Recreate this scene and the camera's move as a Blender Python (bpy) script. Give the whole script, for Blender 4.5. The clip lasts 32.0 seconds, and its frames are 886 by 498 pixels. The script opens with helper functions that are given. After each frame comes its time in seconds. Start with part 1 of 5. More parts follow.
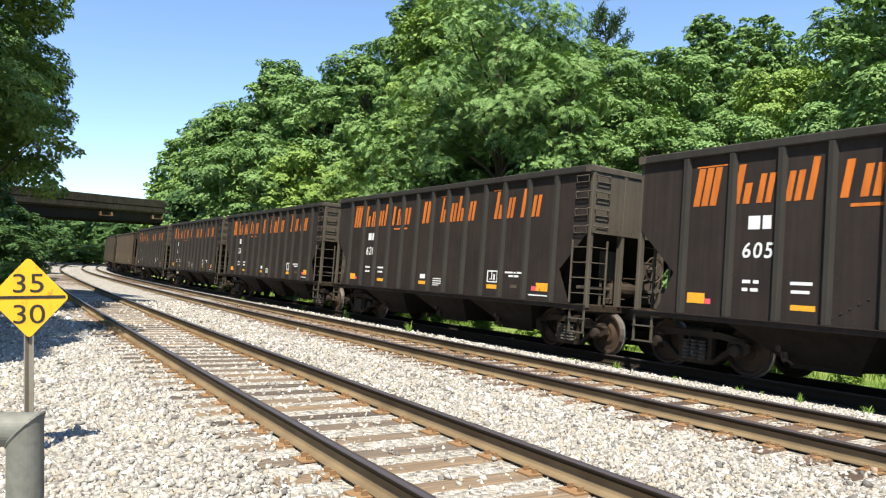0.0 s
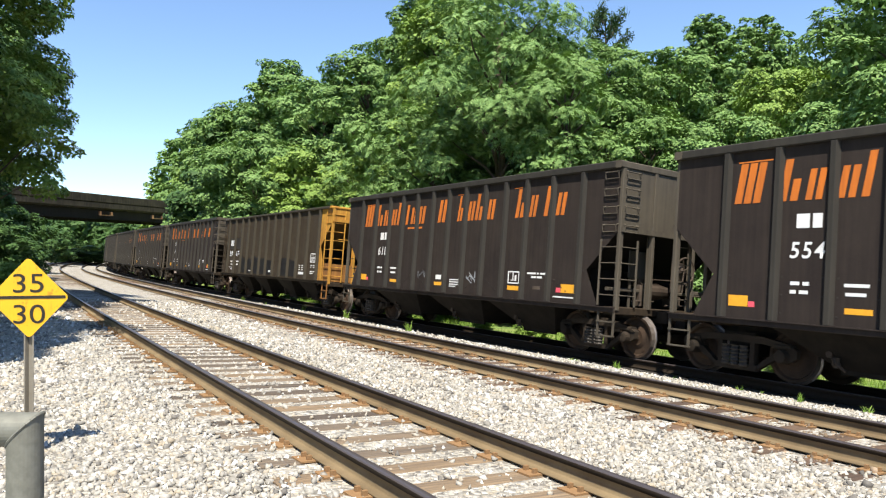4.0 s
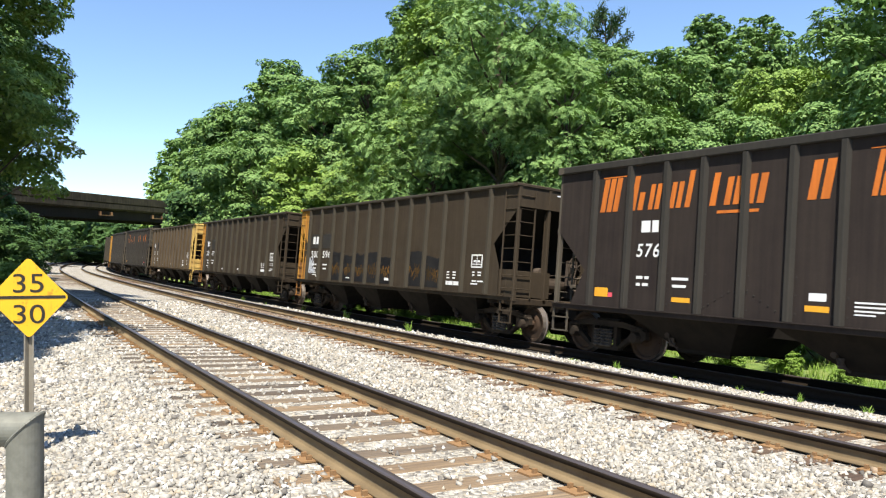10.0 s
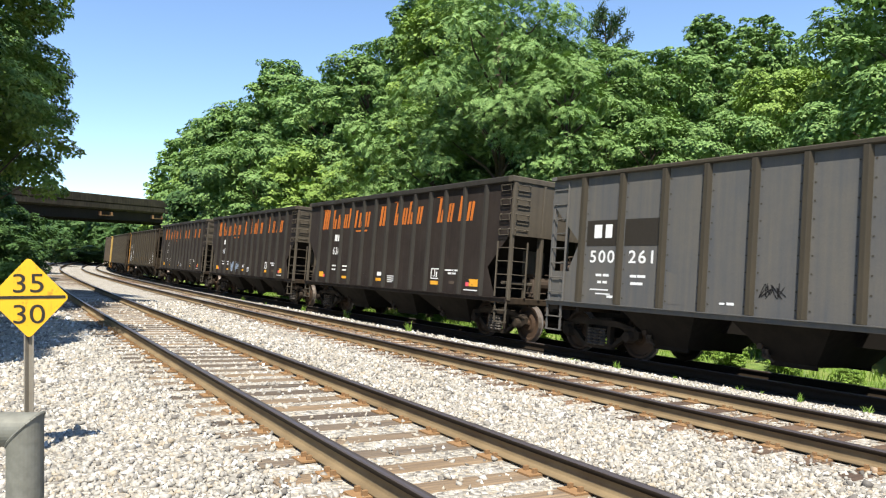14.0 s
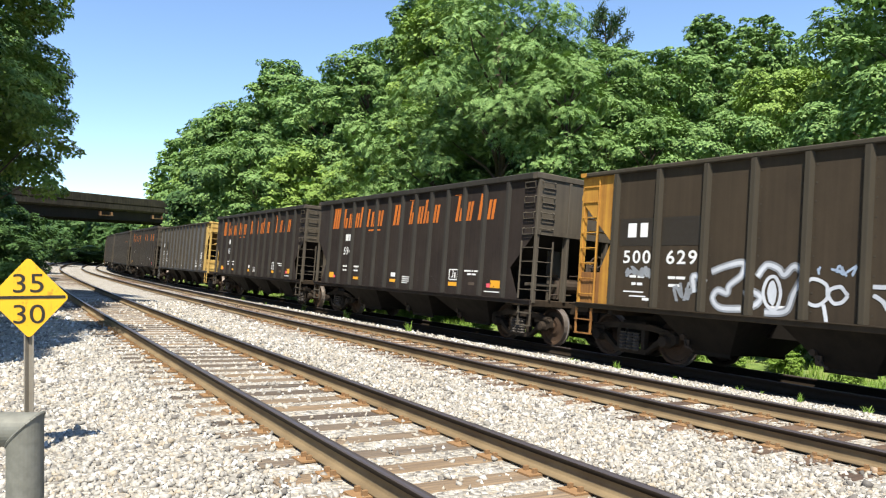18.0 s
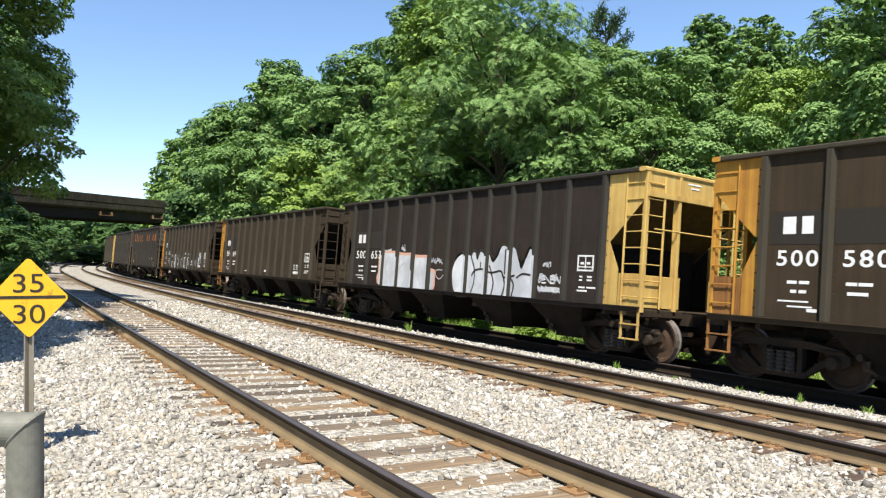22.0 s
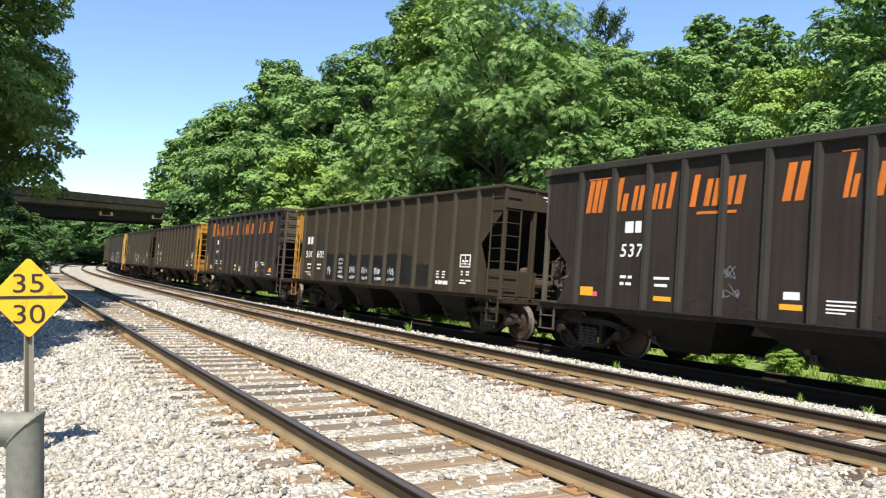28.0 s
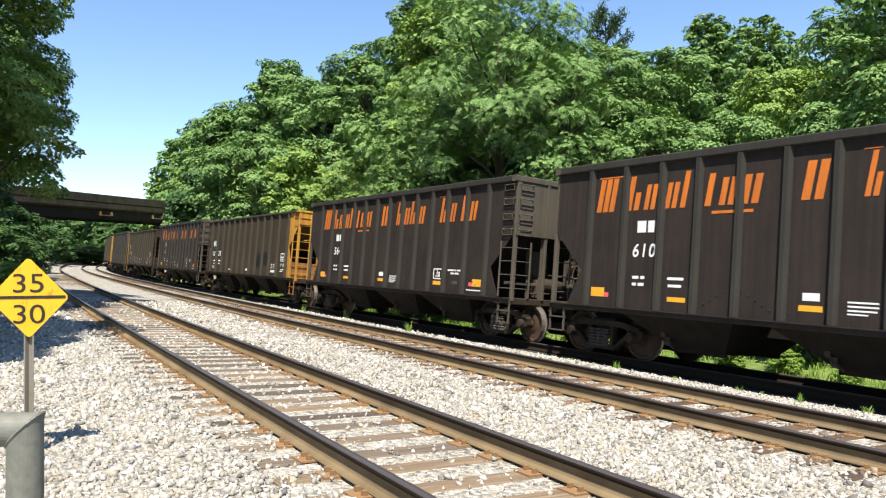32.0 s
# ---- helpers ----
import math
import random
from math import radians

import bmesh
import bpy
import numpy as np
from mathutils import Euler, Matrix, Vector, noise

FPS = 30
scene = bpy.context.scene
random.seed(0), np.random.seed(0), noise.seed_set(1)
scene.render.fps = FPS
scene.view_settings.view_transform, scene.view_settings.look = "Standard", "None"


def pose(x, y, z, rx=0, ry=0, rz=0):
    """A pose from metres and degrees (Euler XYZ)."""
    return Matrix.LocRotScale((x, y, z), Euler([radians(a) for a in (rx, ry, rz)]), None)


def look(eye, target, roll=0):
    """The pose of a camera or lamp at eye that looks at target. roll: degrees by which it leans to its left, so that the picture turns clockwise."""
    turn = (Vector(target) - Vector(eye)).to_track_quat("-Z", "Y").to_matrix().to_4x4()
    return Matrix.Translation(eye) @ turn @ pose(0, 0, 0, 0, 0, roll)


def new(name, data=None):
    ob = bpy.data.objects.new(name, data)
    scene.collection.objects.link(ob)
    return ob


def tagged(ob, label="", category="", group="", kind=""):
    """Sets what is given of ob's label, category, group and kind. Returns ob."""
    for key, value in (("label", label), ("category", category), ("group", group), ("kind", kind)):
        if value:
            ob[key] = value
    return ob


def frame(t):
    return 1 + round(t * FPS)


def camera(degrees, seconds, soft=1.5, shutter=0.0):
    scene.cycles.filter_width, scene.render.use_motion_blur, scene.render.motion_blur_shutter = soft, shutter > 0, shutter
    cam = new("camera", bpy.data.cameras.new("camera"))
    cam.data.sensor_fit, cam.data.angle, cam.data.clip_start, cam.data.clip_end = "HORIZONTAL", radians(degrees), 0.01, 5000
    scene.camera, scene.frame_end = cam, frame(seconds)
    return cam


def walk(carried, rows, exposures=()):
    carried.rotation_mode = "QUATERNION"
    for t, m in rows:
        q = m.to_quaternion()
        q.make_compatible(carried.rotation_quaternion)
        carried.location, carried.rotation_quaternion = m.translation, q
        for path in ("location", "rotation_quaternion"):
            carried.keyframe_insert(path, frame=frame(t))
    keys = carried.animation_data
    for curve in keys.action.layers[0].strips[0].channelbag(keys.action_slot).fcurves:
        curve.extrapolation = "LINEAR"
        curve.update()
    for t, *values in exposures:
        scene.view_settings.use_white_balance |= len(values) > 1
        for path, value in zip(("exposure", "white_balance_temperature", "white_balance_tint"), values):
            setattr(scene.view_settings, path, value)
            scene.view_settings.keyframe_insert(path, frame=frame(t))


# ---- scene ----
# ---------------------------------------------------------------- camera
CAM_Z = 1.55            # above the rail tops of the first track
YAW, UP = 32.6645, 0.187
cam = camera(61.43, 32.0, soft=1.2, shutter=0.05)
EYE = (0.0, 0.0, CAM_Z)
AIM = (math.sin(radians(YAW)), math.cos(radians(YAW)), CAM_Z + math.tan(radians(UP)))
walk(cam, [(0.0, look(EYE, AIM)), (32.0, look(EYE, AIM))], exposures=[(0.0, 1.13), (21.2, 1.13), (22.0, 1.04), (23.0, 0.95), (24.2, 1.10), (25.0, 1.13), (32.0, 1.13)])

# ---------------------------------------------------------------- light
SUN_FROM = Vector((-0.555 * 0.469, -0.832 * 0.469, 0.883)).normalized()
world = bpy.data.worlds.new("world")
scene.world = world
world.use_nodes = True
wn = world.node_tree
sky = wn.nodes.new("ShaderNodeTexSky")
sky.sky_type, sky.sun_disc = "NISHITA", False
sky.sun_elevation = math.asin(SUN_FROM.z)
sky.sun_rotation = math.atan2(SUN_FROM.x, SUN_FROM.y)
sky.air_density, sky.dust_density, sky.ozone_density = 0.9, 0.05, 4.0
wn.links.new(sky.outputs[0], wn.nodes["Background"].inputs[0])
wn.nodes["Background"].inputs[1].default_value = 0.104
sun = new("sun", bpy.data.lights.new("sun", "SUN"))
sun.data.energy, sun.data.angle, sun.data.color = 4.8, radians(0.53), (1.0, 0.94, 0.82)
sun.matrix_world = look((0, 0, 60), Vector((0, 0, 60)) - SUN_FROM)

# ---------------------------------------------------------------- plan of the line
D = {1: 3.306, 2: 7.794, 3: 12.128}            # centre lines, metres from the camera's line
DRIFT = {1: 0.0255, 2: 0.0131, 3: 0.0}
RAIL_Z = {1: 0.0, 2: -0.288, 3: -0.677}
CANT = {1: 0.059, 2: 0.059, 3: 0.087}
_g = np.linspace(-700, 2600, 13201)
_w = np.clip((_g - 53.9) / 30, 0, 1) * np.clip((420 - _g) / 40, 0, 1)
_k = np.where(_g < -40, 0, 0.00067) * np.where(_g > 69, 0, 1) * (1 - _w) + _w / 343.8
_h = np.cumsum(_k) * 0.25
_h -= np.interp(10, _g, _h)
_u = np.cumsum(np.cos(_h)) * 0.25
_n = np.cumsum(np.sin(_h)) * 0.25
_u -= np.interp(10, _g, _u) - 10
_n -= np.interp(10, _g, _n)


def line_at(s, d, drift=0.0):
    """x, y and heading (radians to the right of +y) at s along the line, d from the camera's line."""
    s = np.asarray(s, float)
    off = d - D[3] + drift * (s - 10)
    h = np.interp(s, _g, _h)
    return np.interp(s, _g, _n) + D[3] + off * np.cos(h), np.interp(s, _g, _u) - off * np.sin(h), h


def at(px, depth):
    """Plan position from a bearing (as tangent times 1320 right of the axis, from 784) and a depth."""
    c, s_ = math.cos(radians(YAW)), math.sin(radians(YAW))
    lat = (px - 784) / 1320 * depth
    return lat * c + depth * s_, -lat * s_ + depth * c


# ---------------------------------------------------------------- mesh helpers
class Shape:
    def __init__(self):
        self.v, self.f, self.m = [], [], []

    def add(self, verts, faces, m=None, mat=0):
        o = len(self.v)
        for p in verts:
            p = Vector(p)
            self.v.append(tuple(m @ p) if m is not None else tuple(p))
        for f in faces:
            self.f.append(tuple(i + o for i in f))
            self.m.append(mat)
        return self

    def box(self, x0, x1, y0, y1, z0, z1, m=None, mat=0):
        v = [(x, y, z) for z in (z0, z1) for y in (y0, y1) for x in (x0, x1)]
        return self.add(v, [(0, 2, 3, 1), (4, 5, 7, 6), (0, 1, 5, 4), (2, 6, 7, 3), (0, 4, 6, 2), (1, 3, 7, 5)], m, mat)

    def bevelled(self, x0, x1, y0, y1, z0, z1, b, m=None, mat=0):
        """A box with chamfered long edges along its longest side."""
        d = [x1 - x0, y1 - y0, z1 - z0]
        ax = d.index(max(d))
        lo, hi = [x0, y0, z0], [x1, y1, z1]
        i, j = [(1, 2), (2, 0), (0, 1)][ax]
        ring = [(lo[i] + b, lo[j]), (hi[i] - b, lo[j]), (hi[i], lo[j] + b), (hi[i], hi[j] - b),
                (hi[i] - b, hi[j]), (lo[i] + b, hi[j]), (lo[i], hi[j] - b), (lo[i], lo[j] + b)]
        v = []
        for e in (lo[ax], hi[ax]):
            for a, c in ring:
                q = [0, 0, 0]
                q[ax], q[i], q[j] = e, a, c
                v.append(q)
        f = [tuple(range(7, -1, -1)), tuple(range(8, 16))]
        f += [(k, (k + 1) % 8, 8 + (k + 1) % 8, 8 + k) for k in range(8)]
        return self.add(v, f, m, mat)

    def prism(self, ring, axis, a, b, m=None, mat=0):
        """A closed outline of two coordinates swept along an axis ('x', 'y' or 'z') from a to b."""
        n = len(ring)
        put = {"x": lambda p, e: (e, p[0], p[1]), "y": lambda p, e: (p[0], e, p[1]), "z": lambda p, e: (p[0], p[1], e)}[axis]
        v = [put(p, a) for p in ring] + [put(p, b) for p in ring]
        f = [tuple(range(n - 1, -1, -1)), tuple(range(n, 2 * n))]
        f += [(k, (k + 1) % n, n + (k + 1) % n, n + k) for k in range(n)]
        return self.add(v, f, m, mat)

    def tube(self, p, q, r, n=8, mat=0, r2=None):
        p, q = Vector(p), Vector(q)
        m = Matrix.Translation(p) @ (q - p).to_track_quat("Z", "Y").to_matrix().to_4x4()
        L = (q - p).length
        r2 = r if r2 is None else r2
        v = [(r * math.cos(6.2832 * k / n), r * math.sin(6.2832 * k / n), 0) for k in range(n)]
        v += [(r2 * math.cos(6.2832 * k / n), r2 * math.sin(6.2832 * k / n), L) for k in range(n)]
        f = [tuple(range(n - 1, -1, -1)), tuple(range(n, 2 * n))]
        f += [(k, (k + 1) % n, n + (k + 1) % n, n + k) for k in range(n)]
        return self.add(v, f, m, mat)

    def lathe(self, prof, axis="x", n=20, m=None, mat=0):
        """Rings (position along the axis, radius) joined into a turned body."""
        v, f = [], []
        for a, r in prof:
            for k in range(n):
                c, s_ = r * math.cos(6.28319 * k / n), r * math.sin(6.28319 * k / n)
                v.append({"x": (a, c, s_), "y": (c, a, s_), "z": (c, s_, a)}[axis])
        for j in range(len(prof) - 1):
            for k in range(n):
                f.append((j * n + k, j * n + (k + 1) % n, (j + 1) * n + (k + 1) % n, (j + 1) * n + k))
        f += [tuple(range(n - 1, -1, -1)), tuple(range((len(prof) - 1) * n, len(prof) * n))]
        return self.add(v, f, m, mat)

    def mesh(self, name, *mats, smooth=False):
        me = bpy.data.meshes.new(name)
        me.from_pydata(self.v, [], self.f)
        for mt in mats:
            me.materials.append(mt)
        if len(mats) > 1:
            me.polygons.foreach_set("material_index", self.m)
        bm = bmesh.new()
        bm.from_mesh(me)
        bmesh.ops.recalc_face_normals(bm, faces=bm.faces)
        bm.to_mesh(me)
        bm.free()
        if smooth:
            me.polygons.foreach_set("use_smooth", [True] * len(me.polygons))
        me.update()
        return me


def part(name, me, parent, m=None, label=""):
    ob = new(name, me)
    ob.parent = parent
    if m is not None:
        ob.matrix_basis = m
    return tagged(ob, label) if label else ob


def thing(name, label, category, group="", kind="", m=None, me=None):
    ob = new(name, me)
    if m is not None:
        ob.matrix_basis = m
    return tagged(ob, label, category, group, kind)


def raw_mesh(name, v, f, mat, smooth=False):
    """A large mesh from numpy arrays of quads or triangles."""
    me = bpy.data.meshes.new(name)
    v, f = np.asarray(v, np.float32), np.asarray(f, np.int32)
    me.vertices.add(len(v))
    me.vertices.foreach_set("co", v.ravel())
    k = f.shape[1]
    me.loops.add(f.size)
    me.loops.foreach_set("vertex_index", f.ravel())
    me.polygons.add(len(f))
    me.polygons.foreach_set("loop_start", np.arange(len(f), dtype=np.int32) * k)
    me.polygons.foreach_set("loop_total", np.full(len(f), k, np.int32))
    if smooth:
        me.polygons.foreach_set("use_smooth", np.ones(len(f), bool))
    me.update(calc_edges=True)
    me.materials.append(mat)
    return me


# ---------------------------------------------------------------- materials
class Nodes:
    def __init__(self, name):
        self.mat = bpy.data.materials.new(name)
        self.mat.use_nodes = True
        self.t = self.mat.node_tree
        self.b = self.t.nodes["Principled BSDF"]
        self.out = self.t.nodes["Material Output"]
        self.co = self.t.nodes.new("ShaderNodeTexCoord")

    def n(self, kind, **sockets):
        nd = self.t.nodes.new("ShaderNode" + kind)
        for k, v in sockets.items():
            self.put(nd, k, v)
        return nd

    def put(self, nd, k, v):
        s = nd.inputs[int(k[1:])] if k[0] == "i" and k[1:].isdigit() else nd.inputs[k.replace("_", " ")]
        if isinstance(v, bpy.types.NodeSocket):
            self.t.links.new(v, s)
        else:
            s.default_value = v

    def noise(self, scale, detail=4, rough=0.6, space="Object", stretch=None):
        v = self.co.outputs[space]
        if stretch:
            mp = self.n("Mapping", Vector=v)
            mp.inputs["Scale"].default_value = stretch
            v = mp.outputs[0]
        return self.n("TexNoise", Vector=v, Scale=scale, Detail=detail, Roughness=rough).outputs["Fac"]

    def ramp(self, fac, *stops):
        r = self.n("ValToRGB", Fac=fac)
        e = r.color_ramp.elements
        while len(e) < len(stops):
            e.new(0.5)
        for k, (pos, col) in zip(e, stops):
            k.position = pos
            k.color = (*col, 1) if len(col) == 3 else col
        return r.outputs[0]

    def mix(self, fac, a, b, mode="MIX"):
        m = self.n("MixRGB")
        m.blend_type = mode
        for k, v in ((0, fac), (1, a), (2, b)):
            if isinstance(v, bpy.types.NodeSocket):
                self.t.links.new(v, m.inputs[k])
            else:
                m.inputs[k].default_value = (*v, 1) if isinstance(v, tuple) else v
        return m.outputs[0]

    def math(self, op, a, b=0.5, c=0.0):
        m = self.n("Math", i0=a, i1=b, i2=c)
        m.operation = op
        return m.outputs[0]

    def bump(self, height, strength=0.4, distance=0.01):
        self.put(self.b, "Normal", self.n("Bump", Height=height, Strength=strength, Distance=distance).outputs[0])

    def done(self, color=None, rough=0.6, metal=0.0):
        for k, v in (("Base Color", color), ("Roughness", rough), ("Metallic", metal)):
            if v is not None:
                self.put(self.b, k.replace(" ", "_"), (*v, 1) if isinstance(v, tuple) else v)
        return self.mat

    def random(self):
        return self.n("ObjectInfo").outputs["Random"]


def painted(name, base, dirt, amount=0.5, rough=0.55, streak=True, metal=0.0, fine=0.15, spec=0.06):
    """Weathered paint on steel: blotches, vertical streaks and fine grain."""
    k = Nodes(name)
    big = k.noise(0.9, 5)
    st = k.noise(1.0, 4, stretch=(9, 9, 0.35)) if streak else big
    f = k.math("MULTIPLY", k.math("ADD", big, st), 0.5)
    f = k.ramp(f, (0.5 - 0.28 * amount, (1, 1, 1)), (0.52 + 0.25 * (1 - amount), (0, 0, 0)))
    col = k.mix(f, base, dirt)
    grain = k.noise(60, 3)
    col = k.mix(fine, col, k.ramp(grain, (0.3, (0.25, 0.22, 0.2)), (0.7, (1, 1, 1))), "MULTIPLY")
    k.bump(grain, 0.15, 0.004)
    k.put(k.b, "Specular_IOR_Level", spec)
    return k.done(col, k.ramp(big, (0.3, (rough - 0.1,) * 3), (0.7, (rough + 0.15,) * 3)), metal)


def plain(name, col, rough=0.7, metal=0.0, var=0.25, spec=0.25):
    k = Nodes(name)
    k.put(k.b, "Specular_IOR_Level", spec)
    a = k.noise(14, 4)
    c = k.mix(var, col, k.ramp(a, (0.3, (0.35, 0.32, 0.3)), (0.7, (1, 1, 1))), "MULTIPLY")
    k.bump(k.noise(90, 2), 0.1, 0.003)
    return k.done(c, rough, metal)


def ballast_material(dirty=False):
    k = Nodes("dirty_ballast_stone" if dirty else "ballast_stone")
    isl = k.n("NewGeometry").outputs["Random Per Island"]
    c = k.ramp(isl, (0.0, (0.11, 0.10, 0.09)), (0.2, (0.28, 0.262, 0.23)), (0.6, (0.385, 0.365, 0.325)), (0.83, (0.34, 0.285, 0.21)), (0.88, (0.53, 0.51, 0.47)), (1.0, (0.67, 0.66, 0.63)))
    c = k.mix(0.5, c, k.ramp(k.noise(30, 4), (0.3, (0.5, 0.47, 0.43)), (0.65, (1, 1, 1))), "MULTIPLY")
    if dirty:
        c = k.mix(0.92, c, (0.44, 0.31, 0.20), "MULTIPLY")
    k.bump(k.noise(120, 3), 0.3, 0.004)
    return k.done(c, 0.85)


def ground_material():
    k = Nodes("gravel_ground")
    p = k.co.outputs["Object"]
    vor = k.n("TexVoronoi", Vector=p, Scale=22.0)
    c = k.ramp(k.n("SeparateColor", Color=vor.outputs["Color"]).outputs[0],
               (0.0, (0.15, 0.137, 0.12)), (0.3, (0.29, 0.27, 0.235)), (0.65, (0.42, 0.40, 0.36)), (0.85, (0.35, 0.30, 0.225)), (1.0, (0.58, 0.565, 0.525)))
    dist = k.ramp(vor.outputs["Distance"], (0.3, (1, 1, 1)), (0.8, (0.5, 0.48, 0.45)))
    c = k.mix(0.5, c, dist, "MULTIPLY")
    c = k.mix(0.4, c, k.ramp(k.noise(0.6, 5), (0.35, (0.62, 0.57, 0.5)), (0.6, (1, 1, 1))), "MULTIPLY")
    k.bump(k.math("SUBTRACT", 1.0, vor.outputs["Distance"]), 0.9, 0.03)
    return k.done(c, 0.9)


def shaded_ballast_material():
    """Ballast under the train, near black: the train's shade is put into its colour."""
    k = Nodes("shaded_ballast")
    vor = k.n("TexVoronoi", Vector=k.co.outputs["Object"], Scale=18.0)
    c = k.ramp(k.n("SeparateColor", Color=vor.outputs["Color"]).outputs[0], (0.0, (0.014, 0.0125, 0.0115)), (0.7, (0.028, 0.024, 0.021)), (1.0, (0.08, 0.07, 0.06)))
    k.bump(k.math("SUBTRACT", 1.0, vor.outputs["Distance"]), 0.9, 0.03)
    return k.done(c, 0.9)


def sign_material():
    """Yellow sheeting with brown stains and scratches."""
    k = Nodes("sign_yellow")
    st = k.ramp(k.noise(9, 6, 0.7), (0.57, (0, 0, 0)), (0.65, (1, 1, 1)))
    run = k.ramp(k.noise(5, 5, 0.6, stretch=(6, 6, 0.8)), (0.58, (0, 0, 0)), (0.70, (1, 1, 1)))
    c = k.mix(k.math("MULTIPLY", st, 0.55), (0.66, 0.36, 0.008), (0.22, 0.09, 0.012))
    c = k.mix(k.math("MULTIPLY", run, 0.35), c, (0.5, 0.24, 0.02))
    return k.done(c, 0.5)


def grass_material():
    k = Nodes("grass_ground")
    a = k.noise(1.3, 6)
    c = k.ramp(a, (0.3, (0.09, 0.155, 0.03)), (0.5, (0.18, 0.27, 0.055)), (0.65, (0.27, 0.32, 0.085)), (0.8, (0.34, 0.30, 0.16)))
    c = k.mix(0.6, c, k.ramp(k.noise(25, 4), (0.3, (0.4, 0.4, 0.35)), (0.7, (1, 1, 1))), "MULTIPLY")
    k.bump(k.noise(30, 4), 0.8, 0.08)
    return k.done(c, 0.9)


def leaf_material(name, dark, mid, light, yellow=0.0):
    k = Nodes(name)
    isl = k.n("NewGeometry").outputs["Random Per Island"]
    rnd = k.random()
    dark, light = tuple(0.45 * d + 0.55 * m for d, m in zip(dark, mid)), tuple(0.5 * d + 0.5 * m for d, m in zip(light, mid))
    c = k.ramp(isl, (0.0, dark), (0.5, mid), (1.0, light))
    c = k.mix(k.math("MULTIPLY", rnd, 0.3), c, k.mix(0.5, c, (0.09, 0.15, 0.02)))
    big = k.noise(0.5, 3)
    c = k.mix(0.45, c, k.ramp(big, (0.35, (0.6, 0.7, 0.55)), (0.65, (1.0, 1.0, 0.9))), "MULTIPLY")
    k.done(c, 0.58)
    k.put(k.b, "Specular_IOR_Level", 0.15)
    tr = k.n("BsdfTranslucent", Color=k.mix(1.0, c, (1.5, 1.7, 0.6), "MULTIPLY"))
    mx = k.n("MixShader", Fac=0.08)
    k.t.links.new(k.b.outputs[0], mx.inputs[1])
    k.t.links.new(tr.outputs[0], mx.inputs[2])
    k.t.links.new(mx.outputs[0], k.out.inputs["Surface"])
    return k.mat


def wood_material(name, a, b, grain=(0.6, 14, 14)):
    k = Nodes(name)
    r = k.random()
    off = k.n("VectorMath", i0=k.co.outputs["Object"], i1=k.n("CombineXYZ", X=k.math("MULTIPLY", r, 37.0), Y=0.0, Z=0.0).outputs[0])
    off.operation = "ADD"
    mp = k.n("Mapping", Vector=off.outputs[0])
    mp.inputs["Scale"].default_value = grain
    nz = k.n("TexNoise", Vector=mp.outputs[0], Scale=2.2, Detail=6.0, Roughness=0.65).outputs["Fac"]
    c = k.ramp(nz, (0.3, b), (0.7, a))
    c = k.mix(1.0, c, k.ramp(r, (0.0, (0.5, 0.48, 0.48)), (0.5, (0.95, 0.93, 0.9)), (1.0, (1.3, 1.15, 0.92))), "MULTIPLY")
    k.bump(nz, 0.6, 0.01)
    return k.done(c, 0.85)


M_BALLAST = ballast_material()
M_DIRTY = ballast_material(True)
M_GROUND = ground_material()
M_GRASS = grass_material()
M_BALLAST_SHADE = shaded_ballast_material()
M_TIE = wood_material("tie_wood", (0.21, 0.16, 0.11), (0.065, 0.052, 0.042))
M_TIE_RUST = wood_material("tie_rust_stained", (0.175, 0.108, 0.066), (0.058, 0.040, 0.029))
# near-black timber for the third track; the train's shade is in its colour
M_TIE_DARK = wood_material("tie_shaded", (0.035, 0.028, 0.022), (0.015, 0.012, 0.01))
M_RAIL = painted("rail_rust", (0.205, 0.15, 0.085), (0.12, 0.085, 0.048), 0.5, 0.8, False, spec=0.15)
M_HEAD = plain("rail_head_worn", (0.115, 0.097, 0.097), 0.38, 0.5)
# near-black steel: rail head sides and undersides, and the third-track rails
M_RAIL_DARK = plain("rail_near_black", (0.022, 0.016, 0.011), 0.75, spec=0.1)
M_PLATE = painted("plate_rust", (0.25, 0.15, 0.075), (0.15, 0.085, 0.045), 0.5, 0.85, False)
M_POSTDARK = painted("post_dusty_brown", (0.042, 0.037, 0.029), (0.058, 0.049, 0.036), 0.5, 0.6)
M_POSTBLACK = painted("post_dusty_black", (0.030, 0.028, 0.0255), (0.044, 0.040, 0.0345), 0.5, 0.6)
M_POSTBROWN = painted("post_mid_brown", (0.06, 0.048, 0.036), (0.085, 0.068, 0.05), 0.5, 0.7)
M_BLACK = painted("car_black", (0.0255, 0.0202, 0.0188), (0.040, 0.0315, 0.0270), 0.5, 0.62)
M_BROWN = painted("car_dark_brown", (0.038, 0.0295, 0.0215), (0.056, 0.0425, 0.029), 0.5, 0.68)
M_WARM = painted("car_warm_brown", (0.037, 0.0275, 0.0185), (0.058, 0.041, 0.026), 0.55, 0.68)
M_ENDBROWN = painted("end_dusty_brown", (0.062, 0.053, 0.043), (0.098, 0.084, 0.064), 0.5, 0.75)
M_RUSTY = painted("car_rusty_tan", (0.072, 0.047, 0.022), (0.15, 0.105, 0.06), 0.62, 0.7)
M_GREY = painted("car_faded_grey", (0.088, 0.09, 0.094), (0.125, 0.115, 0.10), 0.55, 0.6)
M_YELLOW = painted("end_yellow", (0.53, 0.285, 0.050), (0.22, 0.092, 0.03), 0.62, 0.6)
